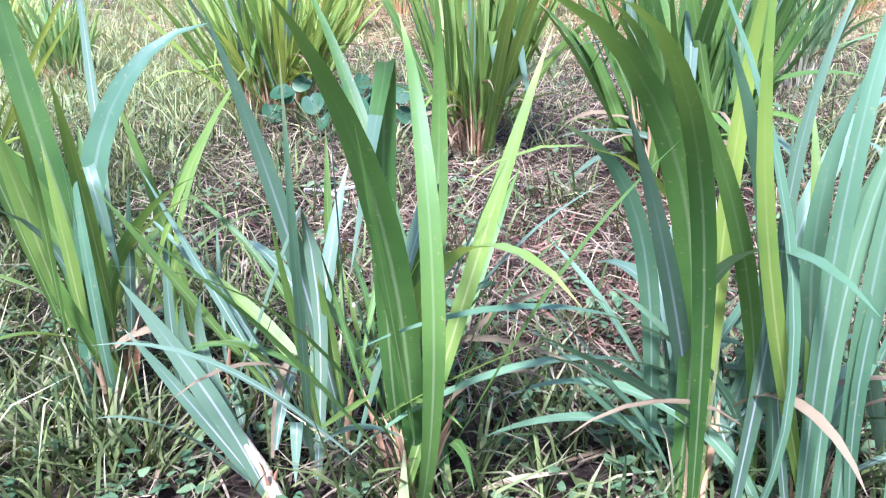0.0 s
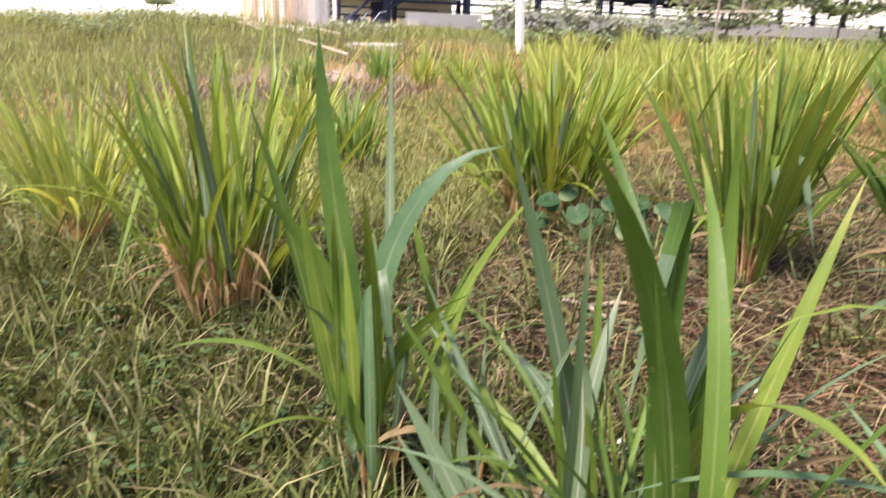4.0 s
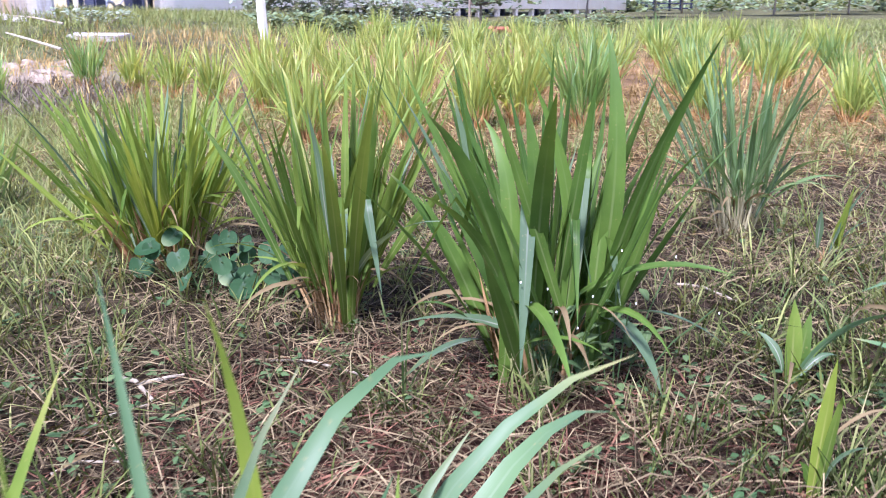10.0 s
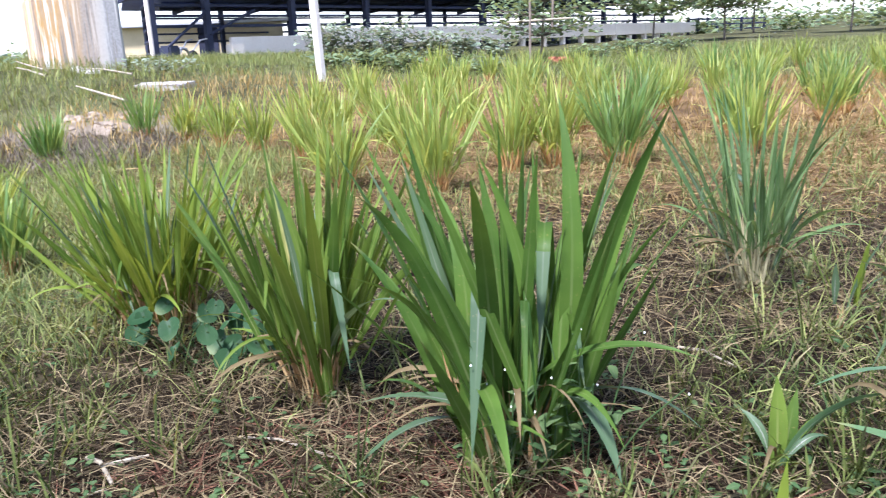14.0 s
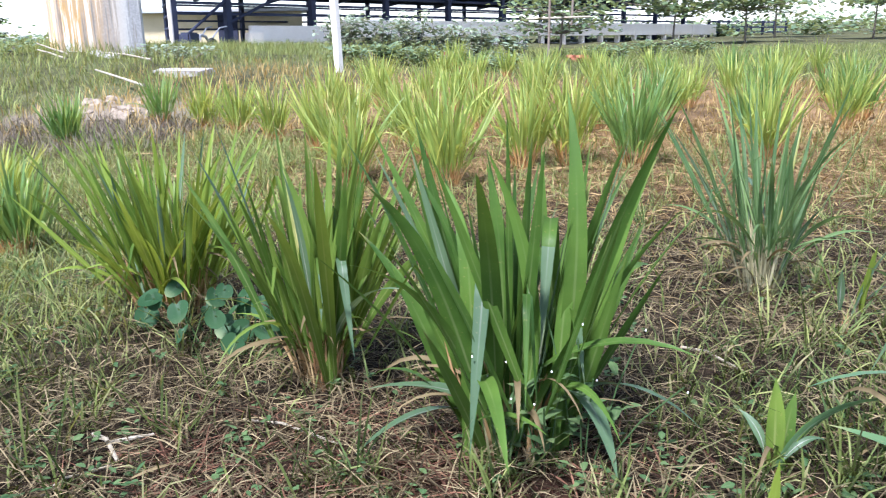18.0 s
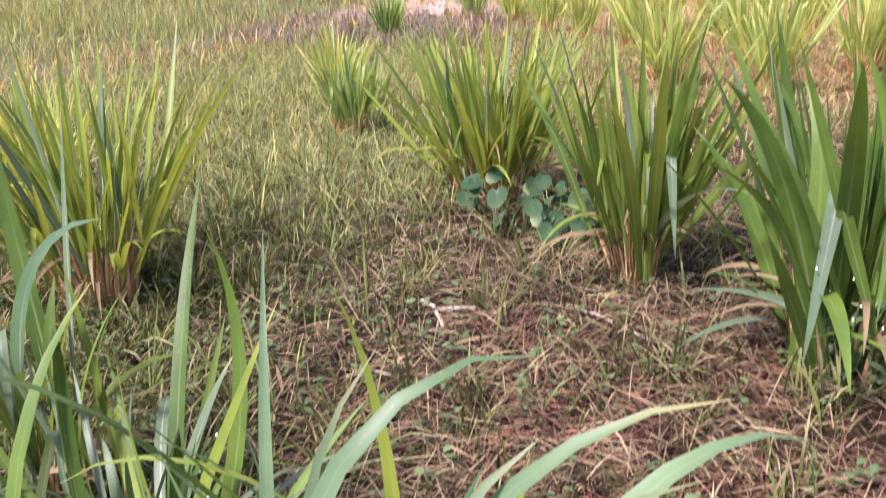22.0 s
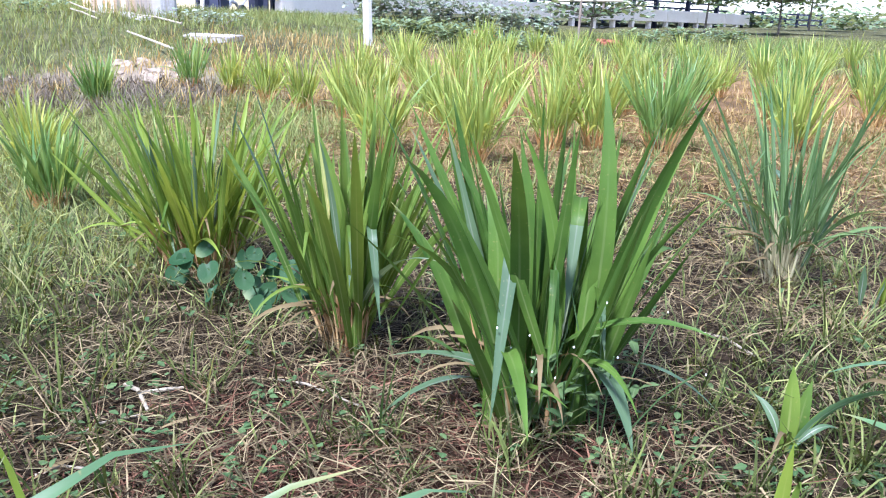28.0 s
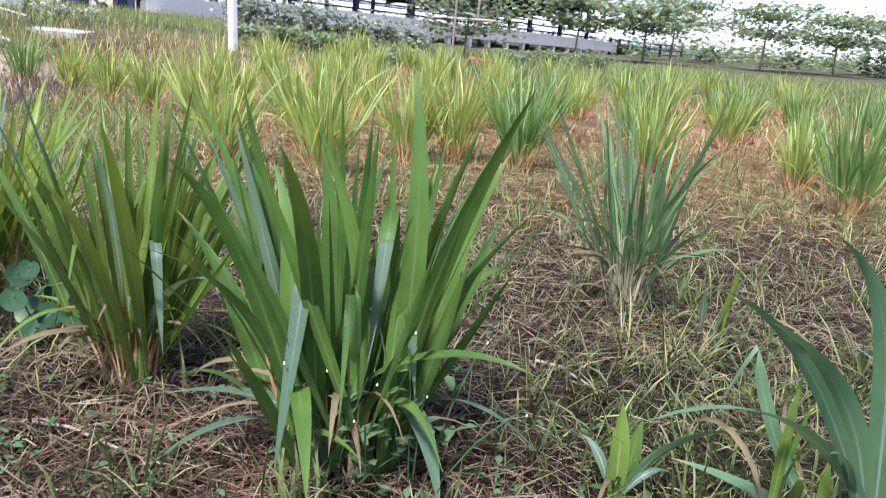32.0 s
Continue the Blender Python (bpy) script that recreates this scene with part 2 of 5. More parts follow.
PALEWOOD = plain("bleached_wood", (0.27, 0.235, 0.165), (0.39, 0.345, 0.255), 9.0, 0.8)


def stained():
    """Concrete plinth with rust and lime runs down its faces."""
    k = Mat("stained_concrete")
    c = k.coord()
    sep = k.n("ShaderNodeSeparateXYZ", Vector=c)
    streak = k.n("ShaderNodeMapping", Vector=c)
    streak.inputs["Scale"].default_value = (9.0, 9.0, 0.35)
    runs = k.noise(streak.outputs[0], 1.0, 4.0, 0.6)
    fine = k.noise(c, 25.0, 5.0)
    grey = k.mix(k.span(fine, 0.3, 0.7), (0.27, 0.265, 0.25), (0.38, 0.375, 0.355))
    along = k.math("SUBTRACT", sep.outputs[0], k.math("MULTIPLY", sep.outputs[1], 0.6))
    rust = k.math("MULTIPLY", k.span(along, 0.85, 0.05), k.span(runs, 0.36, 0.56))
    col = k.mix(rust, grey, (0.62, 0.36, 0.10))
    white = k.math("MULTIPLY", k.span(runs, 0.53, 0.57), k.span(along, 0.6, -0.1, 0.35, 1.0))
    col = k.mix(white, col, (0.76, 0.72, 0.62))
    darkr = k.math("MULTIPLY", k.span(runs, 0.43, 0.40), 0.6)
    col = k.mix(darkr, col, (0.20, 0.16, 0.11))
    k.bump(fine, 0.3, 0.01)
    return k.set(col, 0.85, 0.0, 0.3)


STAINED = stained()


def soil():
    """Reddish-brown earth, with trampled chaff, greener where turf grows."""
    k = Mat("earth_and_chaff")
    c = k.world_pos()
    big, mid, fine = k.noise(c, 0.8, 4.0), k.noise(c, 7.0, 6.0, 0.65), k.noise(c, 70.0, 6.0, 0.7)
    col = k.ramp(mid, (0.25, (0.008, 0.006, 0.004)), (0.5, (0.023, 0.017, 0.011)), (0.75, (0.064, 0.047, 0.030)))
    chaff = k.n("ShaderNodeMapping", Vector=c)
    chaff.inputs["Scale"].default_value = (1.0, 3.5, 1.0)
    chaff.inputs["Rotation"].default_value = (0, 0, 0.7)
    lines = k.noise(chaff.outputs[0], 60.0, 4.0, 0.6)
    col = k.mix(k.span(lines, 0.52, 0.62, 0.0, 0.4), col, (0.085, 0.060, 0.034))
    sep = k.n("ShaderNodeSeparateXYZ", Vector=c)
    spot = k.n("ShaderNodeVectorMath", )
    spot.operation = "DISTANCE"
    k.t.links.new(c, spot.inputs[0])
    spot.inputs[1].default_value = (-4.5, 9.0, 0.2)
    bare = k.span(k.math("ADD", spot.outputs["Value"], k.math("MULTIPLY", mid, 1.6)), 2.1, 1.5, 0.0, 0.9)
    far = k.math("MAXIMUM", k.span(sep.outputs[1], 8.0, 20.0), k.math("MAXIMUM", k.span(sep.outputs[0], -0.4, -1.4), k.span(sep.outputs[0], 2.6, 5.0)))
    green = k.math("MULTIPLY", far, k.span(big, 0.35, 0.6, 0.35, 1.0))
    green = k.math("MAXIMUM", green, k.span(sep.outputs[1], 0.7, -0.6, 0.0, 0.6))
    col = k.mix(green, col, k.ramp(mid, (0.3, (0.050, 0.056, 0.024)), (0.7, (0.150, 0.150, 0.070))))
    among = k.math("MULTIPLY", k.math("MULTIPLY", k.span(sep.outputs[1], 4.2, 6.2), k.span(sep.outputs[1], 17.0, 12.5)), k.math("MULTIPLY", k.span(sep.outputs[0], -3.2, -1.6), k.span(sep.outputs[0], 7.5, 4.0)))
    col = k.mix(k.math("MULTIPLY", among, k.span(big, 0.3, 0.6, 0.35, 0.85)), col, k.ramp(mid, (0.3, (0.115, 0.070, 0.030)), (0.7, (0.340, 0.215, 0.105))))
    bed = k.n("ShaderNodeVectorMath")
    bed.operation = "DISTANCE"
    k.t.links.new(c, bed.inputs[0])
    bed.inputs[1].default_value = (0.45, 1.65, 0.0)
    red = k.span(k.math("ADD", bed.outputs["Value"], k.math("MULTIPLY", mid, 0.8)), 1.0, 0.65, 0.0, 0.30)
    col = k.mix(red, col, k.ramp(fine, (0.3, (0.055, 0.020, 0.014)), (0.7, (0.160, 0.070, 0.048))))
    col = k.mix(bare, col, (0.25, 0.205, 0.145))
    k.bump(k.math("ADD", mid, k.math("MULTIPLY", fine, 0.6)), 0.8, 0.03)
    return k.set(col, 0.95, 0.0, 0.05)


SOIL = soil()


# ---- builders ----
def smooth(x, a, b):
    t = np.clip((np.asarray(x, float) - a) / (b - a), 0, 1)
    return t * t * (3 - 2 * t)


def lumps(x, y):
    """Soft unevenness of the earth, in metres."""
    return 0.018 * np.sin(2.3 * x + 1.1) * np.sin(1.9 * y) + 0.010 * np.sin(6.1 * x + 0.7 * y) * np.sin(5.3 * y - 1.3 * x + 2.0)


def height(x, y):
    x, y = np.asarray(x, float), np.asarray(y, float)
    rise = 0.53 * smooth(y, 6.5, 14.5) * smooth(-x, -1.5, 8.0) * (1 - 0.35 * smooth(y, 18, 30))
    mound = 0.25 * smooth(-x, 5.5, 9.0) * smooth(y, 9.0, 12.0) * (1 - smooth(y, 12.5, 19.0)) * 0.6
    near = 1 - smooth(y, 1.25, 2.1)
    return rise + mound + lumps(x, y) * (1 + 1.5 * smooth(y, 6, 12)) * (1 - near) - 0.022 * near


def mesh_of(name, verts, faces, mat, uv=None, flat=False):
    """A mesh from arrays: verts (n, 3), quads or triangles (m, k), and one uv for each vertex."""
    me = bpy.data.meshes.new(name)
    faces = np.asarray(faces, dtype=np.int32)
    m, kk = faces.shape
    me.vertices.add(len(verts))
    me.vertices.foreach_set("co", np.asarray(verts, dtype=np.float32).ravel())
    me.loops.add(m * kk)
    me.loops.foreach_set("vertex_index", faces.ravel())
    me.polygons.add(m)
    me.polygons.foreach_set("loop_start", np.arange(0, m * kk, kk, dtype=np.int32))
    if uv is not None:
        layer = me.uv_layers.new(name="UVMap")
        layer.data.foreach_set("uv", np.asarray(uv, dtype=np.float32)[faces.ravel()].ravel())
    me.polygons.foreach_set("use_smooth", np.full(m, not flat))
    me.update(calc_edges=True)
    me.materials.append(mat)
    return me


def blades(base, azim, lean0, lean1, length, width, power=1.5, twist=0.0, fold=0.25, n=8, ribs=3, bend_at=None, bend_to=2.6, neck=0.45, widest=0.35, tip=2.2, face=0.0):
    """Ribbons that grow from base, one for each entry: lean from upright goes from lean0 to lean1 (radians).
    Returns verts (N, n+1, ribs, 3), one face table for a blade, one uv table for a blade."""
    N = len(azim)
    full = lambda v: np.broadcast_to(np.asarray(v, float), (N,))  # noqa: E731
    azim, lean0, lean1, length, width, power, twist = map(full, (azim, lean0, lean1, length, width, power, twist))
    face = full(face)
    s = np.linspace(0, 1, n + 1)
    mid = (s[1:] + s[:-1]) / 2
    th = lean0[:, None] + (lean1 - lean0)[:, None] * mid[None] ** power[:, None]
    if bend_at is not None:
        b = full(bend_at)
        after = mid[None] > b[:, None]
        th = np.where(after, full(bend_to)[:, None], th)
    step = (length / n)[:, None]
    out, up = np.cumsum(np.sin(th) * step, 1), np.cumsum(np.cos(th) * step, 1)
    z0 = np.zeros((N, 1))
    out, up = np.hstack([z0, out]), np.hstack([z0, up])
    d = np.stack([np.sin(azim), np.cos(azim), np.zeros(N)], 1)
    side0 = np.stack([np.cos(azim), -np.sin(azim), np.zeros(N)], 1)
    centre = base[:, None, :] + out[..., None] * d[:, None] + up[..., None] * np.array([0, 0, 1.0])
    ths = np.hstack([th[:, :1], (th[:, 1:] + th[:, :-1]) / 2, th[:, -1:]])
    nor = -np.cos(ths)[..., None] * d[:, None] + np.sin(ths)[..., None] * np.array([0, 0, 1.0])
    tw = twist[:, None] * s[None] + face[:, None] * np.clip(np.cos(ths), 0, 1)
    side = np.cos(tw)[..., None] * side0[:, None] + np.sin(tw)[..., None] * nor
    nor2 = -np.sin(tw)[..., None] * side0[:, None] + np.cos(tw)[..., None] * nor
    prof = (neck + (1 - neck) * np.clip(s / widest, 0, 1) ** 0.8) * np.clip(1 - np.clip((s - widest) / (1 - widest), 0, 1) ** tip, 0.015, 1)
    half = 0.5 * width[:, None] * prof[None]
    if ribs == 3:
        rows = [centre - side * half[..., None] + nor2 * (half * fold)[..., None], centre, centre + side * half[..., None] + nor2 * (half * fold)[..., None]]
    else:
        rows = [centre - side * half[..., None], centre + side * half[..., None]]
    verts = np.stack(rows, 2)
    faces = [[i * ribs + j, i * ribs + j + 1, (i + 1) * ribs + j + 1, (i + 1) * ribs + j] for i in range(n) for j in range(ribs - 1)]
    uv = np.array([[j / (ribs - 1), s[i]] for i in range(n + 1) for j in range(ribs)])
    return verts, np.array(faces), uv


def join(verts, faces, uv):
    """One vertex, face and uv table for many blades."""
    N = len(verts)
    flat = verts.reshape(N, -1, 3)
    per = flat.shape[1]
    return flat.reshape(-1, 3), (faces[None] + (np.arange(N) * per)[:, None, None]).reshape(-1, faces.shape[1]), np.tile(uv, (N, 1))


def thing(name, at=(0, 0, 0), label="", category="", group="", kind="", rz=0.0, tilt=0.0):
    ob = new(name)
    ob.empty_display_size = 0.1
    ob.matrix_world = pose(*at, tilt, 0, rz)
    return tagged(ob, label, category, group, kind)


def under(name, me, parent, label=""):
    """A mesh object as a part of a thing; the mesh is in the thing's own axes."""
    ob = new(name, me)
    ob.parent = parent
    return tagged(ob, label)


def part(name, bm, material, parent=None, label="", smooth_faces=False):
    me = bpy.data.meshes.new(name)
    bm.normal_update()
    bm.to_mesh(me)
    bm.free()
    me.materials.append(material)
    if smooth_faces:
        me.polygons.foreach_set("use_smooth", np.full(len(me.polygons), True))
    ob = new(name, me)
    ob.parent = parent
    return tagged(ob, label)


def box_bm(size, at=(0, 0, 0), bevel=0.01, rz=0.0, tilt=(0, 0), bm=None, rough=0.0):
    """A bevelled box standing on at."""
    own = bmesh.new()
    bmesh.ops.create_cube(own, size=1.0)
    bmesh.ops.scale(own, vec=size, verts=own.verts)
    if bevel:
        bmesh.ops.bevel(own, geom=own.edges[:], offset=bevel, segments=2, affect="EDGES")
    if rough:
        for v in own.verts:
            v.co += Vector(rng.normal(0, rough, 3))
    bmesh.ops.translate(own, vec=(0, 0, size[2] / 2), verts=own.verts)
    bmesh.ops.transform(own, matrix=pose(*at, tilt[0], tilt[1], rz), verts=own.verts)
    if bm is None:
        return own
    me = bpy.data.meshes.new("tmp")
    own.to_mesh(me)
    own.free()
    bm.from_mesh(me)
    bpy.data.meshes.remove(me)
    return bm


def rod_bm(points, radius, sides=8, bm=None, taper=1.0):
    """A round bar along points, capped, tapering to radius * taper."""
    bm = bm or bmesh.new()
    pts = [Vector(p) for p in points]
    rings = []
    for i, p in enumerate(pts):
        d = (pts[min(i + 1, len(pts) - 1)] - pts[max(i - 1, 0)]).normalized()
        a = d.cross(Vector((0.31, 0.95, 0.07))).normalized()
        b = d.cross(a)
        r = radius * (1 + (taper - 1) * i / max(1, len(pts) - 1))
        rings.append([bm.verts.new(p + r * (a * math.cos(2 * math.pi * j / sides) + b * math.sin(2 * math.pi * j / sides))) for j in range(sides)])
    for q, r in zip(rings, rings[1:]):
        for j in range(sides):
            bm.faces.new((q[j], q[(j + 1) % sides], r[(j + 1) % sides], r[j]))
    bm.faces.new(rings[0][::-1])
    bm.faces.new(rings[-1])
    return bm


def lathe_bm(profile, sides=32):
    """A turned shape from (radius, z) pairs."""
    bm = bmesh.new()
    rings = [[bm.verts.new((r * math.cos(2 * math.pi * j / sides), r * math.sin(2 * math.pi * j / sides), z)) for j in range(sides)] for r, z in profile]
    for q, r in zip(rings, rings[1:]):
        for j in range(sides):
            bm.faces.new((q[j], q[(j + 1) % sides], r[(j + 1) % sides], r[j]))
    bm.faces.new(rings[0][::-1])
    bm.faces.new(rings[-1])
    return bm


# ---- ground ----
def ground_mesh():
    """One sheet, fine near the path and coarse towards the horizon."""
    ax = np.concatenate([-np.geomspace(600, 6.2, 34), np.linspace(-6, 6, 161), np.geomspace(6.2, 600, 34)])
    ay = np.concatenate([-np.geomspace(400, 2.2, 22), np.linspace(-2, 12, 187), np.geomspace(12.2, 900, 60)])
    X, Y = np.meshgrid(ax, ay)
    Z = height(X, Y) + 0.006 * np.sin(23 * X + 3 * Y) * np.sin(19 * Y - 5 * X)
    nx, ny = len(ax), len(ay)
    i = (np.arange(ny - 1)[:, None] * nx + np.arange(nx - 1)[None]).ravel()
    faces = np.stack([i, i + 1, i + nx + 1, i + nx], 1)
    return mesh_of("ground", np.stack([X, Y, Z], -1).reshape(-1, 3), faces, SOIL)


tagged(new("ground", ground_mesh()), "reddish-brown earth with trampled straw and weeds", "ground", kind="structure")


# ---- fodder grass clumps ----
def clump_leaves(r, count, tall, spread, width, foot, droop=0.12, folded=0.06, gap=None, wide=1.0, rise=(0.10, 0.32), curl=1.5):
    """Blade tables for one clump in its own axes. r: random source; gap: (azimuth, half width) left free of leaves."""
    az = r.uniform(0, 2 * math.pi, count)
    if gap:
        off = (az - gap[0] + math.pi) % (2 * math.pi) - math.pi
        az = np.where(np.abs(off) < gap[1], az + math.pi + r.uniform(-0.6, 0.6, count), az)
    ring = np.sqrt(r.uniform(0, 1, count))
    rad = foot * ring
    base = np.stack([np.sin(az) * rad * wide + r.normal(0, 0.2 * foot, count), np.cos(az) * rad + r.normal(0, 0.2 * foot, count), np.zeros(count)], 1)
    kind = r.uniform(0, 1, count)
    lean0 = spread * (0.08 + ring * r.uniform(0.45, 1.15, count))
    lean1 = lean0 + r.uniform(-0.12, 1.0, count) ** 3 * curl
    length = tall * r.uniform(0.45, 1.08, count) / np.cos(np.minimum(lean0 * 0.8, 1.0)) ** 0.5
    base[:, 2] = r.uniform(*rise, count) * tall
    out = np.tan(np.minimum(lean0, 0.8)) * base[:, 2] * 0.8
    base[:, 0] += np.sin(az) * out
    base[:, 1] += np.cos(az) * out
    low = kind < droop
    lean0 = np.where(low, r.uniform(0.5, 0.9, count), lean0)
    lean1 = np.where(low, r.uniform(1.7, 2.5, count), lean1)
    length = np.where(low, length * r.uniform(0.55, 0.85, count), length)
    bend = np.where((kind > 1 - folded), r.uniform(0.5, 0.72, count), 2.0)
    w = width * r.uniform(0.5, 1.15, count)
    az = az + r.normal(0, 0.65, count)
    return blades(base, az, lean0, lean1, length, w, r.uniform(1.2, 2.4, count), r.normal(0, 0.4, count), 0.28, 10, 3, bend, r.uniform(2.5, 3.0, count), 0.3, 0.45, 1.7, r.normal(0, 0.75, count))


def stalk_tables(r, count, foot, tall, wide=1.0, spread=0.3, thick=1.0):
    az = r.uniform(0, 2 * math.pi, count)
    rad = foot * np.sqrt(r.uniform(0, 1, count)) * 1.05
    base = np.stack([np.sin(az) * rad * wide, np.cos(az) * rad, np.full(count, -0.02)], 1)
    return blades(base, az, r.uniform(0, spread, count), r.uniform(0.1, spread + 0.25, count), tall * r.uniform(0.5, 1.1, count), thick * r.uniform(0.005, 0.012, count), 1.3, r.uniform(-2, 2, count), 0.9, 5, 3, None, 2.6, 0.9, 0.5)


DRY_RED = leaf_material("dry_red_sheath", (0.260, 0.130, 0.055), (0.540, 0.390, 0.180), (0.44, 0.32, 0.17), rib=0.0, rough=0.65, trans=0.1, spec=0.25)


STALK_PALE = leaf_material("pale_green_stalk", (0.230, 0.215, 0.110), (0.430, 0.400, 0.240), (0.44, 0.36, 0.20), rib=0.0, rough=0.65, trans=0.1, spec=0.25)
# b and p: leaves with the sky's sheen in their colour
HUES = {"d": LEAF_DARK, "l": LEAF, "y": LEAF_BRIGHT, "b": LEAF_BLUE, "p": LEAF_PALE}


def near_clump(seed, x, y, label, count, tall, spread, width, foot, mat, heroes=(), dry=None, stalks=3, neck=0.46, **more):
    """A clump whose every leaf is a part of its own. heroes: (azimuth, foot offset x, y, lean0, lean1, length, width, power, fold, hue) in degrees and metres."""
    r = np.random.default_rng(seed)
    ob = thing("grass_clump", (x, y, 0.0 if y < 1.3 else float(height(x, y))), label, "grass clump", "planted fodder grass clumps")
    V, Fc, uv = clump_leaves(r, count, tall, spread, width, foot, **more)
    for v in V:
        pick = r.uniform()
        under("leaf", mesh_of("leaf", v.reshape(-1, 3), Fc, LEAF_PALE if pick < (0.3 if count < 30 else 0.08) else LEAF_YELLOW if pick > 0.985 and count > 30 else mat, uv), ob)
    for az, ox, oy, l0, l1, ln, wd, pw, bd, hue in heroes:
        # the flat of an upright leaf turns towards the path
        turn = (90 - az) % 180 - 90
        v, fc, u2 = blades(np.array([[ox, oy, -0.015]]), [radians(az)], radians(l0), radians(l1), ln, wd * 1.1, pw, r.normal(0, 0.2), 0.25, 14, 3, bd, 2.75, neck, 0.36 if neck > 0.5 else 0.46, 2.1, radians(turn * 0.8))
        me = mesh_of("leaf", v.reshape(-1, 3), fc, HUES[hue], u2)
        if bd is not None:
            # past the fold the paler underside shows
            me.materials.append(LEAF_PALE)
            me.polygons.foreach_set("material_index", (np.arange(len(fc)) // 2 >= bd * 14).astype(np.int32))
        under("leaf", me, ob)
    m = 1 if count < 5 or tall < 0.25 else max(2, count // 5)
    az, rad = r.uniform(0, 6.28, m), foot * r.uniform(0.5, 1.0, m)
    base = np.stack([np.sin(az) * rad, np.cos(az) * rad, r.uniform(0.02, 0.14, m)], 1)
    V, Fc, uv = blades(base, az, r.uniform(0.3, 0.9, m), r.uniform(1.9, 2.7, m), r.uniform(0.14, 0.34, m), r.uniform(0.007, 0.015, m), 1.2, r.normal(0, 0.8, m), 0.4, 8, 3)
    for v in V:
        under("dry_leaf", mesh_of("dry_leaf", v.reshape(-1, 3), Fc, DEAD, uv), ob, "withered tan leaf drooping from the base")
    few = count < 30
    V, Fc, uv = stalk_tables(r, stalks if few else count // 2 + 14, foot * (0.7 if few else 1.0), min(0.16, 0.4 * tall) if few else tall * 0.46, more.get("wide", 1.0), 0.2 if few else 0.3, 1.2 if few else 1.0)
    for v in V:
        under("stalk", mesh_of("stalk", v.reshape(-1, 3), Fc, dry or DRY_RED, uv), ob, "straw-coloured dry stalk")
    return ob


def far_clump(seed, x, y, tall=0.7, foot=0.12, count=70, mat=None, spread=0.5, label="yellow-green fodder grass clump with dry straw-coloured base", wide=1.0):
    r = np.random.default_rng(seed)
    ob = thing("grass_clump", (x, y, float(height(x, y))), label, "grass clump", "planted fodder grass clumps")
    V, Fc, uv = clump_leaves(r, count, tall, spread, 0.0185, foot, droop=0.08, folded=0.04, wide=wide, rise=(0.12, 0.34), curl=0.6)
    under("foliage", mesh_of("foliage", *join(V, Fc, uv)[:2], mat or LEAF_FAR, join(V, Fc, uv)[2]), ob)
    V, Fc, uv = stalk_tables(r, 46, foot * 1.1, tall * 0.42, wide, 0.5, 1.1)
    v, f, u = join(V, Fc, uv)
    under("dry_base", mesh_of("dry_base", v, f, SHEATH, u), ob, "dry straw-coloured base of the clump")
    return ob


# first row, beside the path
A_LEAVES = [
    (-121, -0.014, 0.016, 4, 49, 0.526, 0.045, 2.21, None, "d"), (-64, -0.004, 0.05, 14, 1, 0.709, 0.039, 2.95, None, "d"), (71, -0.029, -0.024, 7, 86, 0.626, 0.037, 3.97, None, "b"),
    (-122, 0.005, -0.011, 6, 108, 0.409, 0.018, 4, None, "p"), (117, -0.03, -0.005, 13, 67, 0.488, 0.019, 1.64, None, "d"), (161, 0.023, -0.047, 29, -20, 0.453, 0.015, 1.25, None, "b"),
    (-147, 0.037, -0.003, 25, 1, 0.272, 0.025, 3.43, None, "d")]
S_LEAVES = [
    (-73, -0.024, 0.036, 9, 23, 0.456, 0.017, 2.61, None, "l"), (0, -0.036, -0.029, -28, 20, 0.298, 0.014, 0.8, None, "p"), (46, -0.029, -0.006, -18, 39, 0.455, 0.01, 0.96, None, "l"),
    (75, -0.05, 0.041, -13, 35, 0.411, 0.011, 1.33, None, "l")]
B_LEAVES = [
    (-88, -0.003, 0, 15, 33, 0.33, 0.023, 0.6, None, "p"), (-58, -0.003, 0, 44, -19, 0.286, 0.018, 2.23, None, "p"), (-55, -0.003, 0, 34, -26, 0.283, 0.018, 2.81, None, "p"),
    (-88, -0.003, 0, 28, 35, 0.277, 0.016, 0.6, None, "p"), (-93, -0.003, 0, 39, 101, 0.242, 0.015, 2.32, None, "p"), (-23, -0.003, 0, 94, 50, 0.358, 0.011, 1.45, None, "p")]
C_LEAVES = [
    (-137, 0.011, 0.013, 11, 20, 0.606, 0.024, 1.51, None, "p"), (-41, 0.02, 0.022, 23, 175, 0.552, 0.017, 1.77, None, "p"), (-59, -0.036, 0.024, -10, 102, 0.322, 0.021, 3.73, None, "p"),
    (-103, -0.022, -0.05, -5, 104, 0.733, 0.02, 2.64, 0.5, "p"), (16, -0.05, 0.049, 24, 44, 0.394, 0.021, 2.99, None, "p"), (-10, -0.032, -0.022, -33, -10, 0.66, 0.009, 3.48, None, "b"),
    (-55, 0.023, 0.009, 25, 79, 0.425, 0.02, 0.6, None, "l")]
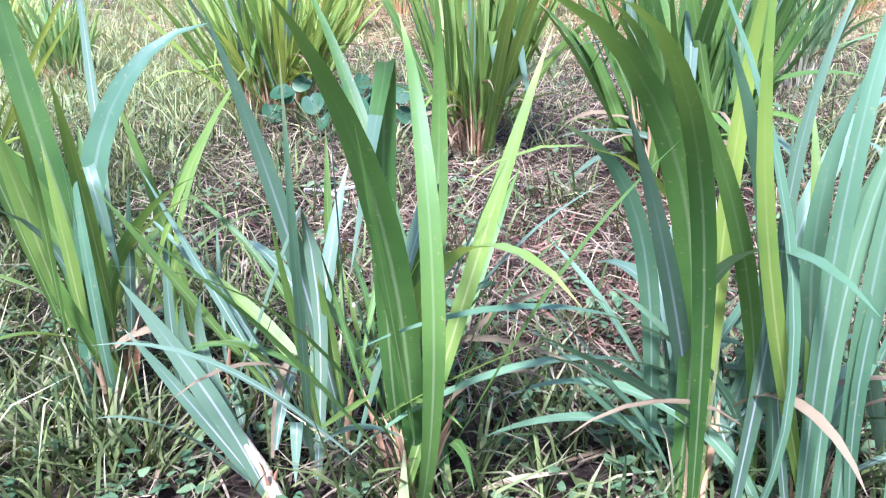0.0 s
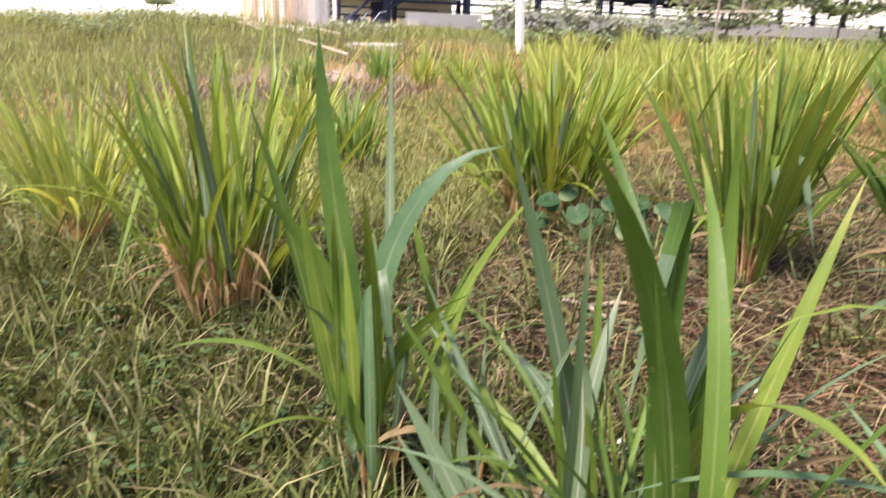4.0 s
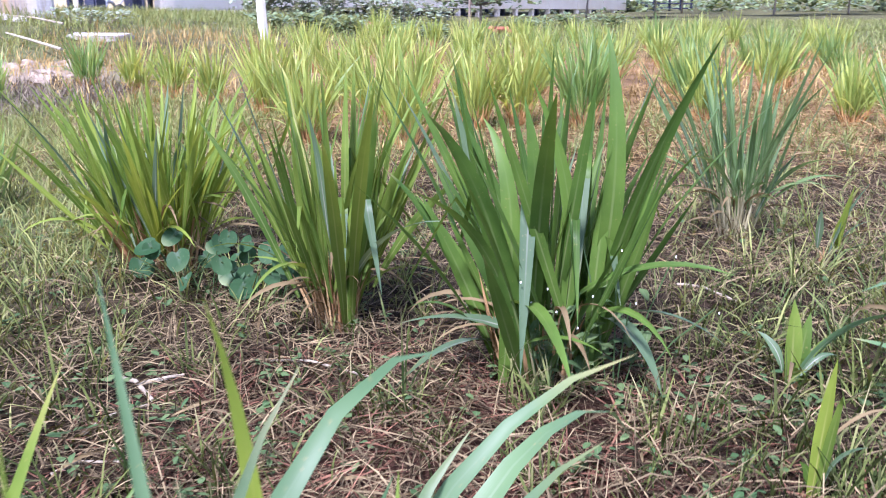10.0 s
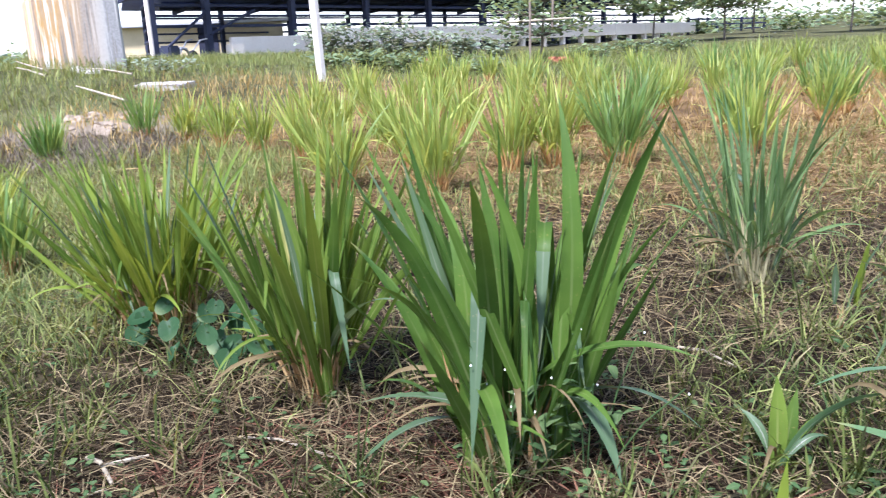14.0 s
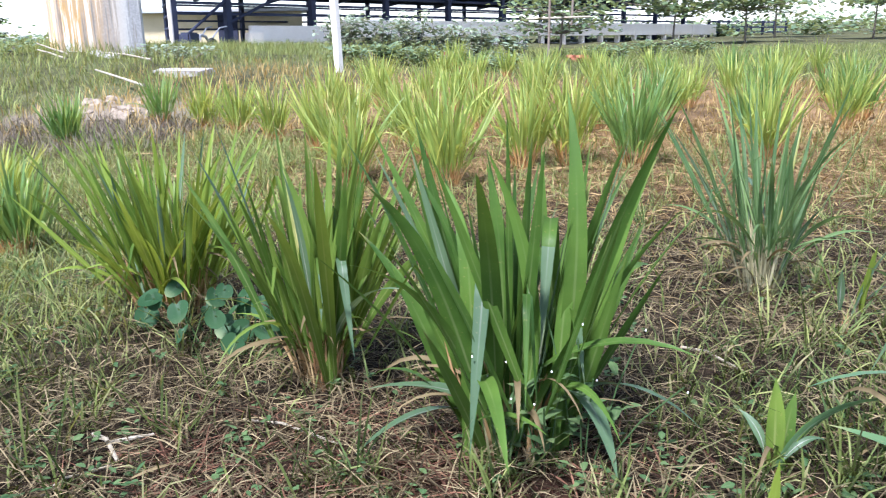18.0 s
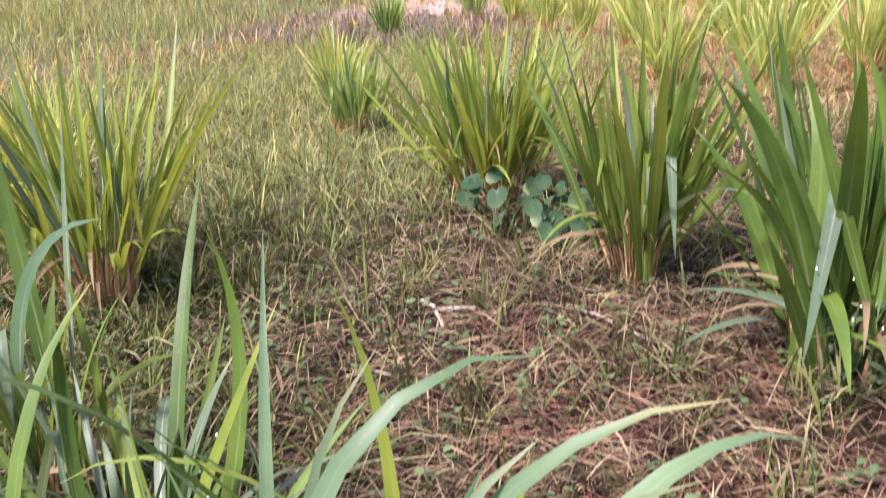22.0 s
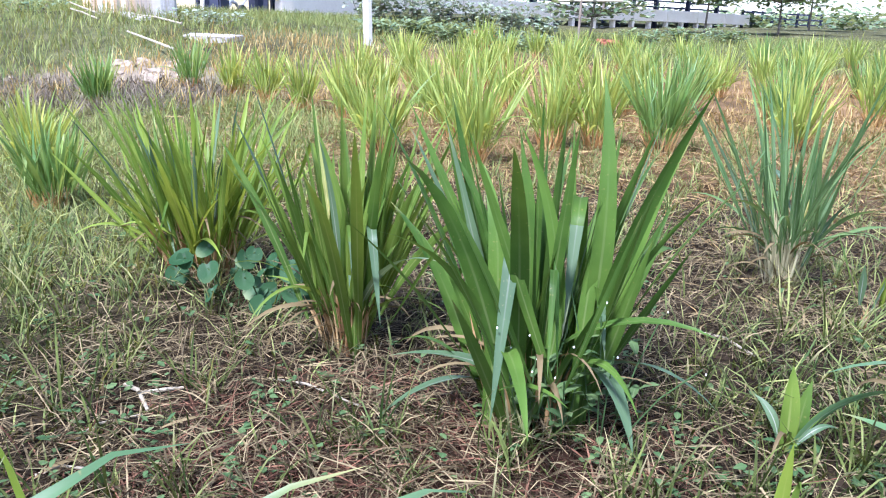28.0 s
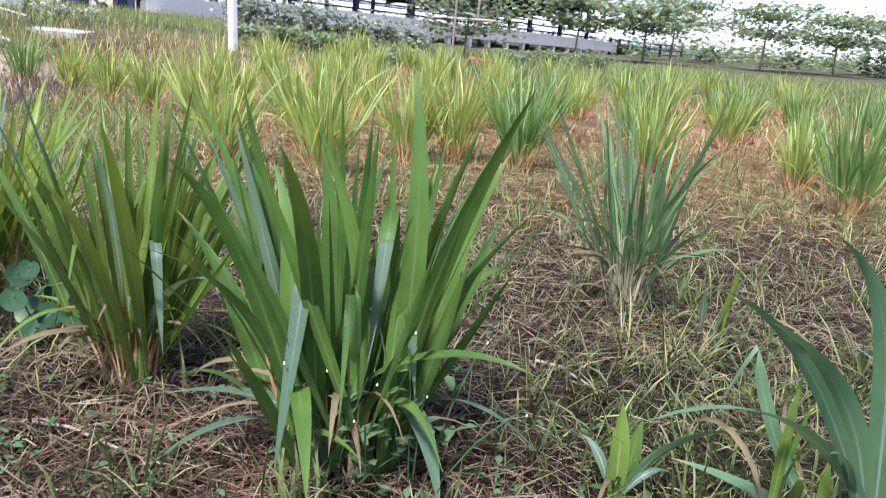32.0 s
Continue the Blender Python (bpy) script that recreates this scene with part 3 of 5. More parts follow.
MID_LEAVES = [
    (-157, 0.005, -0.017, 1, 49, 0.688, 0.033, 1.41, None, "d"), (-12, 0.01, -0.039, -29, 69, 0.666, 0.021, 1.57, None, "d"), (-30, 0.046, 0.002, 17, 55, 0.731, 0.021, 1.21, None, "d"),
    (46, -0.019, -0.047, 24, 27, 0.606, 0.02, 3.3, None, "y"), (8, 0.01, 0.028, 29, -23, 0.638, 0.024, 2.27, None, "d"), (147, -0.015, 0.048, 2, 120, 0.58, 0.025, 1.94, None, "l"),
    (-154, -0.008, 0.019, 12, -19, 0.751, 0.025, 1.21, 0.72, "d"), (-134, -0.019, 0.05, -5, -16, 0.755, 0.025, 0.69, 0.5, "d")]
D_LEAVES = [
    (-127, -0.038, -0.026, -1, 80, 0.755, 0.032, 2.03, None, "d"), (-141, 0.013, 0.054, 25, 38, 0.604, 0.02, 2.37, None, "p"), (-122, -0.049, 0.054, 6, 83, 0.567, 0.021, 3.27, None, "b"),
    (-113, 0.032, 0.064, 4, 129, 0.691, 0.011, 2.2, None, "l"), (-104, 0.066, 0.022, 0, 112, 0.642, 0.014, 0.81, None, "b"), (-107, 0.069, 0.079, 6, 129, 0.633, 0.017, 0.7, None, "b"),
    (-73, 0.061, -0.047, 21, 137, 0.417, 0.02, 1.19, None, "b"), (-89, 0.036, 0.026, 21, 118, 0.349, 0.016, 0.7, None, "b"), (-25, 0.05, -0.009, 33, 159, 0.497, 0.025, 2.23, None, "p"),
    (-147, -0.025, -0.049, 10, 88, 0.796, 0.021, 2.51, None, "d"), (169, -0.024, 0.011, -25, 110, 0.594, 0.024, 1.2, None, "b"), (-123, 0.065, 0.008, 6, 45, 0.659, 0.02, 1.3, None, "d")]
E_LEAVES = [
    (-33, -0.122, -0.078, -38, 42, 0.738, 0.013, 0.62, None, "b"), (36, -0.017, -0.043, -17, 118, 0.77, 0.02, 3.56, None, "b"), (62, -0.022, -0.029, -17, 37, 0.67, 0.014, 2.54, None, "p"),
    (42, 0.023, -0.044, -11, 65, 0.627, 0.023, 3.54, None, "b"), (61, -0.007, -0.054, -7, 91, 0.733, 0.018, 2.74, None, "b"), (49, 0.045, -0.039, -21, 90, 0.668, 0.016, 1.99, None, "b"),
    (5, -0.111, 0.03, 8, -29, 0.681, 0.02, 2.64, None, "y"), (-121, -0, -0.037, 23, -4, 0.696, 0.016, 3.09, None, "y"), (-33, 0.003, 0.033, 15, 1, 0.465, 0.022, 1.08, None, "b"),
    (0, -0.005, -0.021, 8, 29, 0.498, 0.02, 1.27, None, "l"), (-106, 0.048, 0.038, 16, -29, 0.547, 0.024, 3.03, None, "b"), (71, 0.012, 0.017, -11, 60, 0.401, 0.031, 0.66, 0.5, "b"),
    (-128, -0.023, 0.016, 14, 41, 0.64, 0.019, 2.84, None, "b"), (97, 0.007, -0.011, -4, 91, 0.615, 0.023, 3.95, None, "b"), (49, -0.089, 0.062, 23, 156, 0.689, 0.026, 3.99, None, "b"),
    (-4, -0.089, -0.024, -5, 15, 0.487, 0.02, 3.13, None, "p"), (-136, 0.046, -0.111, 11, 12, 0.689, 0.025, 0.64, None, "b")]
G_LEAVES = [
    (-115, -0.047, -0.032, 1, 65, 0.615, 0.038, 1.13, None, "b"), (-100, -0.018, -0.013, 6, 60, 0.652, 0.039, 3.95, None, "b"), (27, 0.032, -0.006, 12, 70, 0.669, 0.045, 3.05, None, "y"),
    (-120, 0.042, 0.046, 35, 99, 0.767, 0.027, 1.68, None, "b"), (-106, -0.001, -0.045, 27, 79, 0.722, 0.024, 3.36, None, "b"), (-83, -0.027, -0.023, 32, 81, 0.401, 0.026, 0.6, None, "b"),
    (-86, -0.05, 0.009, 38, 2, 0.571, 0.024, 1.54, 0.75, "b"), (120, -0.05, 0.031, -25, 4, 0.19, 0.031, 1.44, None, "l")]
BIG_LEAVES = [
    (-129, -0.026, -0.082, 17, 49, 0.726, 0.04165, 3.64, None, "d"), (-131, -0.038, -0.069, 15, 77, 0.662, 0.0272, 2.19, None, "d"), (-34, -0.101, -0.076, -6, 62, 0.655, 0.0408, 3.68, None, "d"),
    (179, -0.036, -0.062, 7, 59, 0.85, 0.0357, 1.36, None, "d"), (-61, -0.029, -0.017, -1, 16, 0.663, 0.04335, 2.99, None, "d"), (82, -0.034, -0.106, 30, -27, 0.732, 0.0306, 0.82, None, "d"),
    (-25, 0.082, 0.019, -17, 25, 0.826, 0.04165, 2.11, None, "d"), (-64, 0.091, -0.052, 0, -28, 0.835, 0.0357, 0.68, None, "d"), (87, 0.09, -0.023, 13, 28, 0.705, 0.03145, 3.96, None, "d"),
    (-117, 0.087, -0.079, -2, -20, 0.651, 0.0306, 2.71, None, "d"), (-66, -0.032, 0.031, 23, 35, 0.574, 0.0408, 1.62, None, "d"), (-82, -0.101, 0.013, 16, 28, 0.471, 0.034, 0.6, None, "d"),
    (32, 0.096, 0.109, 30, 156, 0.671, 0.0255, 2.55, None, "l"), (-25, 0.11, -0.034, -1, 70, 0.849, 0.0323, 1.08, 0.6, "d"), (-172, 0.08, 0.057, 3, 14, 0.849, 0.0323, 1.19, 0.66, "d"),
    (-137, 0.09, -0.054, -19, 30, 0.508, 0.0323, 1.67, 0.78, "d"), (-173, -0.041, -0.045, 0, 65, 0.848, 0.03315, 1.52, 0.55, "d"), (157, 0.091, 0.016, 12, 46, 0.525, 0.02975, 3.94, 0.74, "d"),
    (160, 0.072, 0.106, 22, 145, 0.52, 0.0425, 1.25, None, "p"), (164, -0.11, 0.017, -3, 132, 0.631, 0.0374, 0.91, None, "d"), (-89, 0.054, -0.053, 3, 108, 0.472, 0.034, 0.6, None, "p"),
    (-131, -0.061, 0.068, 8, 124, 0.414, 0.034, 0.6, None, "p"), (126, 0.089, 0.103, -4, 122, 0.464, 0.0272, 0.72, None, "p"), (-26, 0.055, -0.092, 29, 32, 0.144, 0.02465, 1.83, None, "l"),
    (-158, -0.05, -0.079, 30, 35, 0.478, 0.0323, 1.03, None, "d")]
SECOND_LEAVES = [
    (170, 0.037, -0.047, 4, 41, 0.553, 0.02976, 3.83, 0.74, "l"), (151, 0.016, 0.039, 29, 11, 0.698, 0.02604, 1.16, 0.62, "l"), (173, 0.028, -0.033, 32, 61, 0.814, 0.0279, 2.38, None, "l"),
    (97, 0.048, -0.022, -6, -22, 0.627, 0.03162, 2.32, None, "l"), (148, 0.017, 0.013, 23, 20, 0.69, 0.031, 1.32, None, "l"), (164, 0.042, -0.023, 17, 51, 0.903, 0.0279, 0.63, None, "l"),
    (128, 0.028, 0.058, 21, 39, 0.573, 0.02914, 3.87, None, "l"), (88, 0.045, -0.013, -30, -26, 0.45, 0.0186, 2.85, None, "l"), (141, -0.003, 0.022, 21, 83, 0.702, 0.02108, 1, None, "p")]
near_clump(1, -0.478, 1.044, "tall narrow fodder grass clump with upright green leaves", 16, 0.52, 0.34, 0.024, 0.04, LEAF, A_LEAVES, stalks=10, droop=0.3)
STALK = plain("dry_stem", (0.36, 0.29, 0.16), (0.50, 0.42, 0.26), 30.0, 0.6, fine=140.0)
near_clump(21, -0.33, 1.06, "thin grass shoot with narrow yellow-green leaves", 4, 0.34, 0.5, 0.012, 0.025, LEAF, S_LEAVES, droop=0.2)
fallen = near_clump(2, -0.211, 0.834, "fallen pale green grass shoot leaning over the weeds", 4, 0.26, 0.9, 0.014, 0.02, LEAF_PALE, B_LEAVES, droop=0.3)
stem = part("stem", rod_bm([(0.012, -0.012, -0.01), (-0.006, 0.0, 0.03), (-0.04, 0.012, 0.085)], 0.0095, 8, taper=0.55), STALK, fallen, "thick straw-coloured stem base")
near_clump(3, -0.138, 0.923, "fodder grass clump with thin arching pale green leaves", 22, 0.36, 0.8, 0.013, 0.04, LEAF, C_LEAVES, droop=0.35, folded=0.12)
near_clump(4, -0.038, 0.84, "upright broad-leaved fodder grass clump beside the path", 18, 0.40, 0.75, 0.013, 0.035, LEAF_DARK, MID_LEAVES, stalks=9, droop=0.3)
near_clump(5, 0.318, 0.84, "large bluish-green fodder grass clump with broad arching leaves", 20, 0.34, 0.95, 0.015, 0.06, LEAF_BLUE, D_LEAVES, gap=(math.pi, 1.5), droop=0.45)
near_clump(15, 0.425, 0.808, "bluish-green fodder grass clump with upright white-ribbed leaves", 11, 0.32, 0.9, 0.017, 0.05, LEAF_BLUE, E_LEAVES, gap=(math.pi, 1.5), droop=0.45)
near_clump(6, 1.60, 1.91, "bluish-green fodder grass clump with arching leaves", 9, 0.34, 0.8, 0.026, 0.05, LEAF_BLUE, G_LEAVES, droop=0.4)
near_clump(16, 1.39, 1.88, "young upright fodder grass shoot with narrow leaves", 6, 0.30, 0.35, 0.020, 0.02, LEAF, droop=0.2)
near_clump(17, 1.17, 2.05, "young fodder grass shoot with one broad upright leaf", 4, 0.16, 0.6, 0.020, 0.02, LEAF, ((-10, 0, 0, 2, 12, 0.22, 0.036, 1.5, None, "l"), (100, 0, 0, 15, 110, 0.40, 0.024, 1.3, None, "b"), (40, 0.01, 0, 10, 22, 0.19, 0.03, 1.5, None, "l")), droop=0.3)
near_clump(18, 1.06, 1.62, "cut fodder grass shoot with a flat-topped leaf", 2, 0.12, 0.3, 0.020, 0.015, LEAF, ((170, 0, 0, 3, 6, 0.30, 0.024, 1.5, 0.97, "y"), (150, 0.01, 0, 4, 9, 0.25, 0.018, 1.5, 0.96, "l")), droop=0.1)
near_clump(19, 1.56, 2.88, "small bright green grass shoot among the straw", 9, 0.26, 0.45, 0.024, 0.02, LEAF_BRIGHT, droop=0.2)
near_clump(20, 1.95, 2.60, "small green grass shoot with thin arching leaves", 10, 0.30, 0.8, 0.018, 0.03, LEAF, droop=0.35)
# second row
near_clump(10, -0.58, 2.88, "wide bright green fodder grass clump with fanned leaves", 190, 0.53, 0.60, 0.0225, 0.085, LEAF_BRIGHT, droop=0.06, folded=0.05, rise=(0.08, 0.26), curl=0.6, wide=1.5)
near_clump(11, 0.09, 2.40, "dense green fodder grass clump with dry red-brown base", 118, 0.55, 0.48, 0.022, 0.05, LEAF, SECOND_LEAVES, neck=0.28, droop=0.08, folded=0.05, rise=(0.16, 0.32), curl=0.7)
near_clump(12, 0.63, 2.12, "large dark green fodder grass clump with broad leaves", 84, 0.64, 0.54, 0.029, 0.085, LEAF_DARK, BIG_LEAVES, neck=0.42, droop=0.08, folded=0.04, wide=1.3, rise=(0.03, 0.22), curl=0.6)
near_clump(13, 1.38, 3.24, "bluish-green fodder grass clump with pale thin stems", 92, 0.58, 0.52, 0.018, 0.055, LEAF_TEAL, dry=STALK_PALE, droop=0.14, folded=0.05, rise=(0.16, 0.34), curl=0.8)
near_clump(14, -1.13, 1.68, "fodder grass clump with yellow-green leaves and dry base", 120, 0.60, 0.55, 0.021, 0.085, LEAF_BRIGHT, droop=0.08, folded=0.05, rise=(0.12, 0.3), curl=0.7)

FAR_SPOTS = [
    (-1.88, 2.05, 0.56, 0), (-2.15, 4.15, 0.45, 0), (-1.62, 3.55, 0.42, 1), (1.12, 5.85, 0.72, 1), (2.95, 5.3, 0.78, 1), (-0.6, 5.3, 0.6, 0), (0.0, 5.2, 0.66, 0), (0.4, 6.0, 0.66, 0),
    (-3.55, 6.9, 0.5, 1), (-3.3, 8.1, 0.62, 1), (-2.75, 7.9, 0.6, 0), (-2.3, 7.6, 0.6, 0), (-1.8, 7.2, 0.66, 0), (-1.3, 8.0, 0.66, 0), (-1.8, 8.9, 0.66, 0), (-1.5, 9.9, 0.7, 0)]
FAR_MORE = [
    (-0.7, 7.2, 0.62, 0), (-0.1, 7.9, 0.66, 0), (0.7, 7.7, 0.7, 0), (1.5, 8.4, 0.72, 1), (2.5, 8.6, 0.76, 1), (3.4, 8.8, 0.76, 1), (2.1, 7.2, 0.7, 1), (4.4, 7.4, 0.8, 1), (5.1, 9.6, 0.8, 1), (6.2, 8.4, 0.8, 1),
    (-0.6, 9.6, 0.7, 0), (0.3, 9.9, 0.7, 0), (1.1, 10.4, 0.74, 0), (2.0, 10.2, 0.74, 0), (3.0, 10.8, 0.74, 0), (4.0, 11.2, 0.74, 1)]
for i in range(24):
    FAR_MORE.append((-0.9 + (i % 8) * 0.95 + rng.uniform(-0.35, 0.35), 6.5 + (i // 8) * 1.9 + rng.uniform(-0.6, 0.6), rng.uniform(0.5, 0.72), int((i % 8) > 4)))
for i in range(26):
    FAR_MORE.append((-1.6 + (i % 9) * 0.95 + rng.uniform(-0.3, 0.3), 11.6 + (i // 9) * 1.9 + rng.uniform(-0.6, 0.6), rng.uniform(0.6, 0.78), int(rng.uniform() < 0.25)))
for i, (x, y, tall, deep) in enumerate(FAR_SPOTS + FAR_MORE):
    far_clump(100 + i, x, y, tall * (0.80 if y < 7 else 0.70), 0.06, 125 if y < 7 else 105, LEAF_FAR_GREEN if deep else LEAF_FAR)


# ---- water tank on its plinth ----
def tank():
    x, y = -8.05, 15.0
    z = float(height(x, y)) - 0.25
    base = thing("tank_plinth", (x, y, z), "square concrete plinth streaked with rust and lime runs", "plinth", rz=42)
    part("body", box_bm((1.42, 1.42, 1.52), bevel=0.05), STAINED, base)
    part("cap", box_bm((1.12, 1.12, 0.05), (0, 0, 1.52), 0.01), POSTM, base)
    tk = thing("water_tank", (x, y, z + 1.57), "blue plastic water tank standing on the stained plinth", "water tank")
    prof = [(0.56, 0.0), (0.58, 0.03)]
    for i in range(5):
        prof += [(0.58, 0.10 + 0.2 * i), (0.565, 0.13 + 0.2 * i), (0.565, 0.17 + 0.2 * i), (0.58, 0.20 + 0.2 * i)]
    prof += [(0.58, 1.1), (0.5, 1.22), (0.25, 1.3)]
    part("shell", lathe_bm(prof), BLUE, tk, smooth_faces=True)
    part("lid", lathe_bm([(0.22, 1.3), (0.24, 1.32), (0.24, 1.36), (0.2, 1.39)], 24), BLUE, tk)


tank()

# ---- concrete post ----
px, py = -3.1, 13.8
post = thing("concrete_post", (px, py, float(height(px, py)) - 0.12), "pale weathered concrete post standing in the grass", "post")
part("shaft", box_bm((0.115, 0.115, 3.0), bevel=0.015, tilt=(0, -2.0), rz=-28, rough=0.003), POSTM, post)

# ---- cattle barn ----
BX, BY, BTH = -11.3, 28.0, 32.0       # near corner of the feed wall and bearing of its length


def barn():
    b = new("cattle_barn")
    b.empty_display_size = 0.5
    # local x runs along the barn, local y away from the field
    b.matrix_world = pose(BX, BY, 0.40, 0, 0.85, 90 - BTH)
    tagged(b, "long open cattle barn with dark posts and roof", "barn")
    L, W, HF, HB = 40.0, 8.0, 3.35, 2.05
    roof_z = lambda y: HF + (HB - HF) * (y + 0.7) / (W + 1.4)  # noqa: E731
    skew = lambda y: 0.52 * y  # noqa: E731
    # raised feed trough on short legs
    for k in range(9):
        x0 = 5.6 + k * 3.85
        part("trough", box_bm((3.82, 0.34, 0.66), (x0 + 1.9, 0, 0.36), 0.02, rough=0.004), LIME, b, "limewashed concrete feed trough")
        part("trough_leg", box_bm((0.24, 0.26, 0.75), (x0 + 0.15, 0, -0.4), 0.02), LIME, b)
        part("trough_leg", box_bm((0.24, 0.26, 0.75), (x0 + 2.05, 0.02, -0.4), 0.02), LIME, b)
    part("low_wall", box_bm((3.7, 0.16, 1.15), (3.3, 0.35, -0.35), 0.02), LIME, b, "pale low plastered wall")
    part("block", box_bm((0.55, 0.4, 0.85), (1.35, -0.05, -0.3), 0.03), LIME, b)
    part("floor_slab", box_bm((L + 2, W, 0.25), (L / 2 + 1, W / 2 + 0.8, -0.25), 0.02), CONCRETE, b)
    spots = [-1.4, 0.75] + [4.6 + 4.0 * i for i in range(9)]
    for i, x in enumerate(spots):
        part("post", box_bm((0.22, 0.22, roof_z(0.6) + 0.1), (x, 0.6, -0.1), 0.01), DARK, b)
        part("post", box_bm((0.18, 0.18, roof_z(W) + 0.1), (x + skew(W) * 0.5, W, -0.1), 0.01), DARK, b)
        part("rafter", box_bm((0.12, W + 1.2, 0.16), (x, W / 2, (HF + HB) / 2 - 0.1), 0.01, tilt=(math.degrees(math.atan2(HB - HF, W + 1.4)), 0)), DARK, b)
    for zz in (1.15, 1.5, 1.85):
        part("rail", box_bm((L, 0.06, 0.09), (L / 2 - 1.5, 0.75, zz), 0.01), DARK, b)
    for zz in (0.75, 1.1, 1.45, 1.75):
        part("rail", box_bm((L - 3, 0.06, 0.08), (L / 2 + 1.5, W - 0.15, zz), 0.01), DARK, b)
    for k in range(5):
        part("rail", rod_bm([(-1.4, 0.6, 0.35 + 0.42 * k), (0.8, W * 0.6, 0.3 + 0.42 * k)], 0.05, 6), DARK, b)
    part("brace", rod_bm([(-1.4, 0.5, 0.2), (0.7, 0.5, 1.7)], 0.05, 6), DARK, b)
    part("brace", rod_bm([(0.75, 0.5, 0.9), (2.9, 0.7, 1.75)], 0.05, 6), DARK, b)
    for i in range(8):
        y = 0.1 + i * (W - 0.1) / 7
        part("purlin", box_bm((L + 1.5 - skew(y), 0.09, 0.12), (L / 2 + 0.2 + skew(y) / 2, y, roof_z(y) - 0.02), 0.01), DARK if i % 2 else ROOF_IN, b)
    part("fascia", box_bm((L + 2.2, 0.05, 0.26), (L / 2 - 1.2, -0.74, HF - 0.1), 0.01), STEEL, b, "grey sheet-metal eave strip")
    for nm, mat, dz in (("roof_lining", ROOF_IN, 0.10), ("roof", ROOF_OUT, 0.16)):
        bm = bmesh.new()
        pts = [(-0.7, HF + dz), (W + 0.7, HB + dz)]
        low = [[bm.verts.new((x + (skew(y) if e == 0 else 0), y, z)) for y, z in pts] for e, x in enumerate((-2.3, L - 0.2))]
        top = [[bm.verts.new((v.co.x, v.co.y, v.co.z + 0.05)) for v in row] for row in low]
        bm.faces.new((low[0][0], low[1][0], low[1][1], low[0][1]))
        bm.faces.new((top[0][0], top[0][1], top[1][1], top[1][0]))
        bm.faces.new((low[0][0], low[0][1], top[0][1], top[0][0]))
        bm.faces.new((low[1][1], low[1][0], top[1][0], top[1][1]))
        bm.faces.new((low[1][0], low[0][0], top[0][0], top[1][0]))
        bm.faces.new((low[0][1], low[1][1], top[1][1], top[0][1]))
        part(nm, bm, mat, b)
    inv = b.matrix_world
    # things in and by the barn
    w = inv @ Vector((-2.1, -0.4, -0.3))
    pole = thing("white_pole", tuple(w), "slim white-painted pole beside the barn", "pole")
    part("shaft", rod_bm([(0, 0, 0), (0.0, 0, 4.2)], 0.07, 10), LIME, pole)
    w = inv @ Vector((1.05, 0.3, 2.35))
    bucket = thing("bucket", tuple(w), "white plastic drum hung on a barn post", "drum")
    part("shell", lathe_bm([(0.22, 0), (0.24, 0.03), (0.23, 0.3), (0.24, 0.33), (0.23, 0.62), (0.2, 0.66)], 20), WHITE, bucket, smooth_faces=True)
    w = inv @ Vector((6.5, 2.0, 2.78))
    lamp = thing("hanging_lamp", tuple(w), "white glass lamp hanging under the barn roof", "lamp")
    part("globe", lathe_bm([(0.02, -0.16), (0.10, -0.12), (0.13, 0.0), (0.10, 0.12), (0.05, 0.16)], 16), WHITE, lamp, smooth_faces=True)
    part("cord", rod_bm([(0, 0, 0.15), (0, 0, 0.42)], 0.012, 6), DARK, lamp)
    # corral beyond the end
    for k in range(2):
        f = new("corral_fence")
        f.matrix_world = inv @ pose(L + 0.5 + k * 5.2, 0.5, -0.2, 0, 0, -22 if k else -8)
        tagged(f, "dark timber corral fence with four rails", "fence", "corral fences")
        for j in range(5):
            part("post", box_bm((0.15, 0.15, 1.75), (j * 1.25, 0, -0.2), 0.01), DARK, f)
        for j in range(4):
            part("rail", box_bm((5.1, 0.07, 0.11), (2.5, -0.1, 0.3 + 0.36 * j), 0.01), DARK, f)
    # two-wheeled tractor standing at the barn end
    t = new("walking_tractor")
    t.matrix_world = inv @ pose(-1.2, -0.7, -0.25, 0, 0, 25)
    tagged(t, "dark two-wheeled walking tractor with grey mudguard", "tractor")
    for yy in (-0.35, 0.35):
        wh = part("wheel", lathe_bm([(0.10, -0.06), (0.24, -0.07), (0.30, -0.05), (0.32, 0.0), (0.30, 0.05), (0.24, 0.07), (0.10, 0.06)], 24), RUBBER, t)
        wh.matrix_local = pose(0, yy, 0.32, 90, 0, 0)
        part("rim", lathe_bm([(0.05, -0.075), (0.19, -0.08), (0.20, 0.0), (0.19, 0.08), (0.05, 0.075)], 20), STEEL, wh)
    part("engine", box_bm((0.6, 0.4, 0.45), (-0.75, 0, 0.35), 0.05), DARK, t)
    part("mudguard", rod_bm([(0.4, 0, 0.5), (0.2, 0, 0.68), (-0.1, 0, 0.72), (-0.35, 0, 0.55)], 0.05, 8), STEEL, t)
    part("handle", rod_bm([(0.1, 0.2, 0.5), (0.7, 0.25, 0.95), (1.1, 0.28, 1.0)], 0.025, 8), STEEL, t)
    part("handle", rod_bm([(0.1, -0.2, 0.5), (0.7, -0.25, 0.95), (1.1, -0.28, 1.0)], 0.025, 8), STEEL, t)
    part("axle", rod_bm([(0, -0.4, 0.32), (0, 0.4, 0.32)], 0.04, 8), STEEL, t)
    # small cream house behind
    h = new("cream_house")
    h.matrix_world = pose(-17.5, 41.0, 0.3, 0, 0, 20)
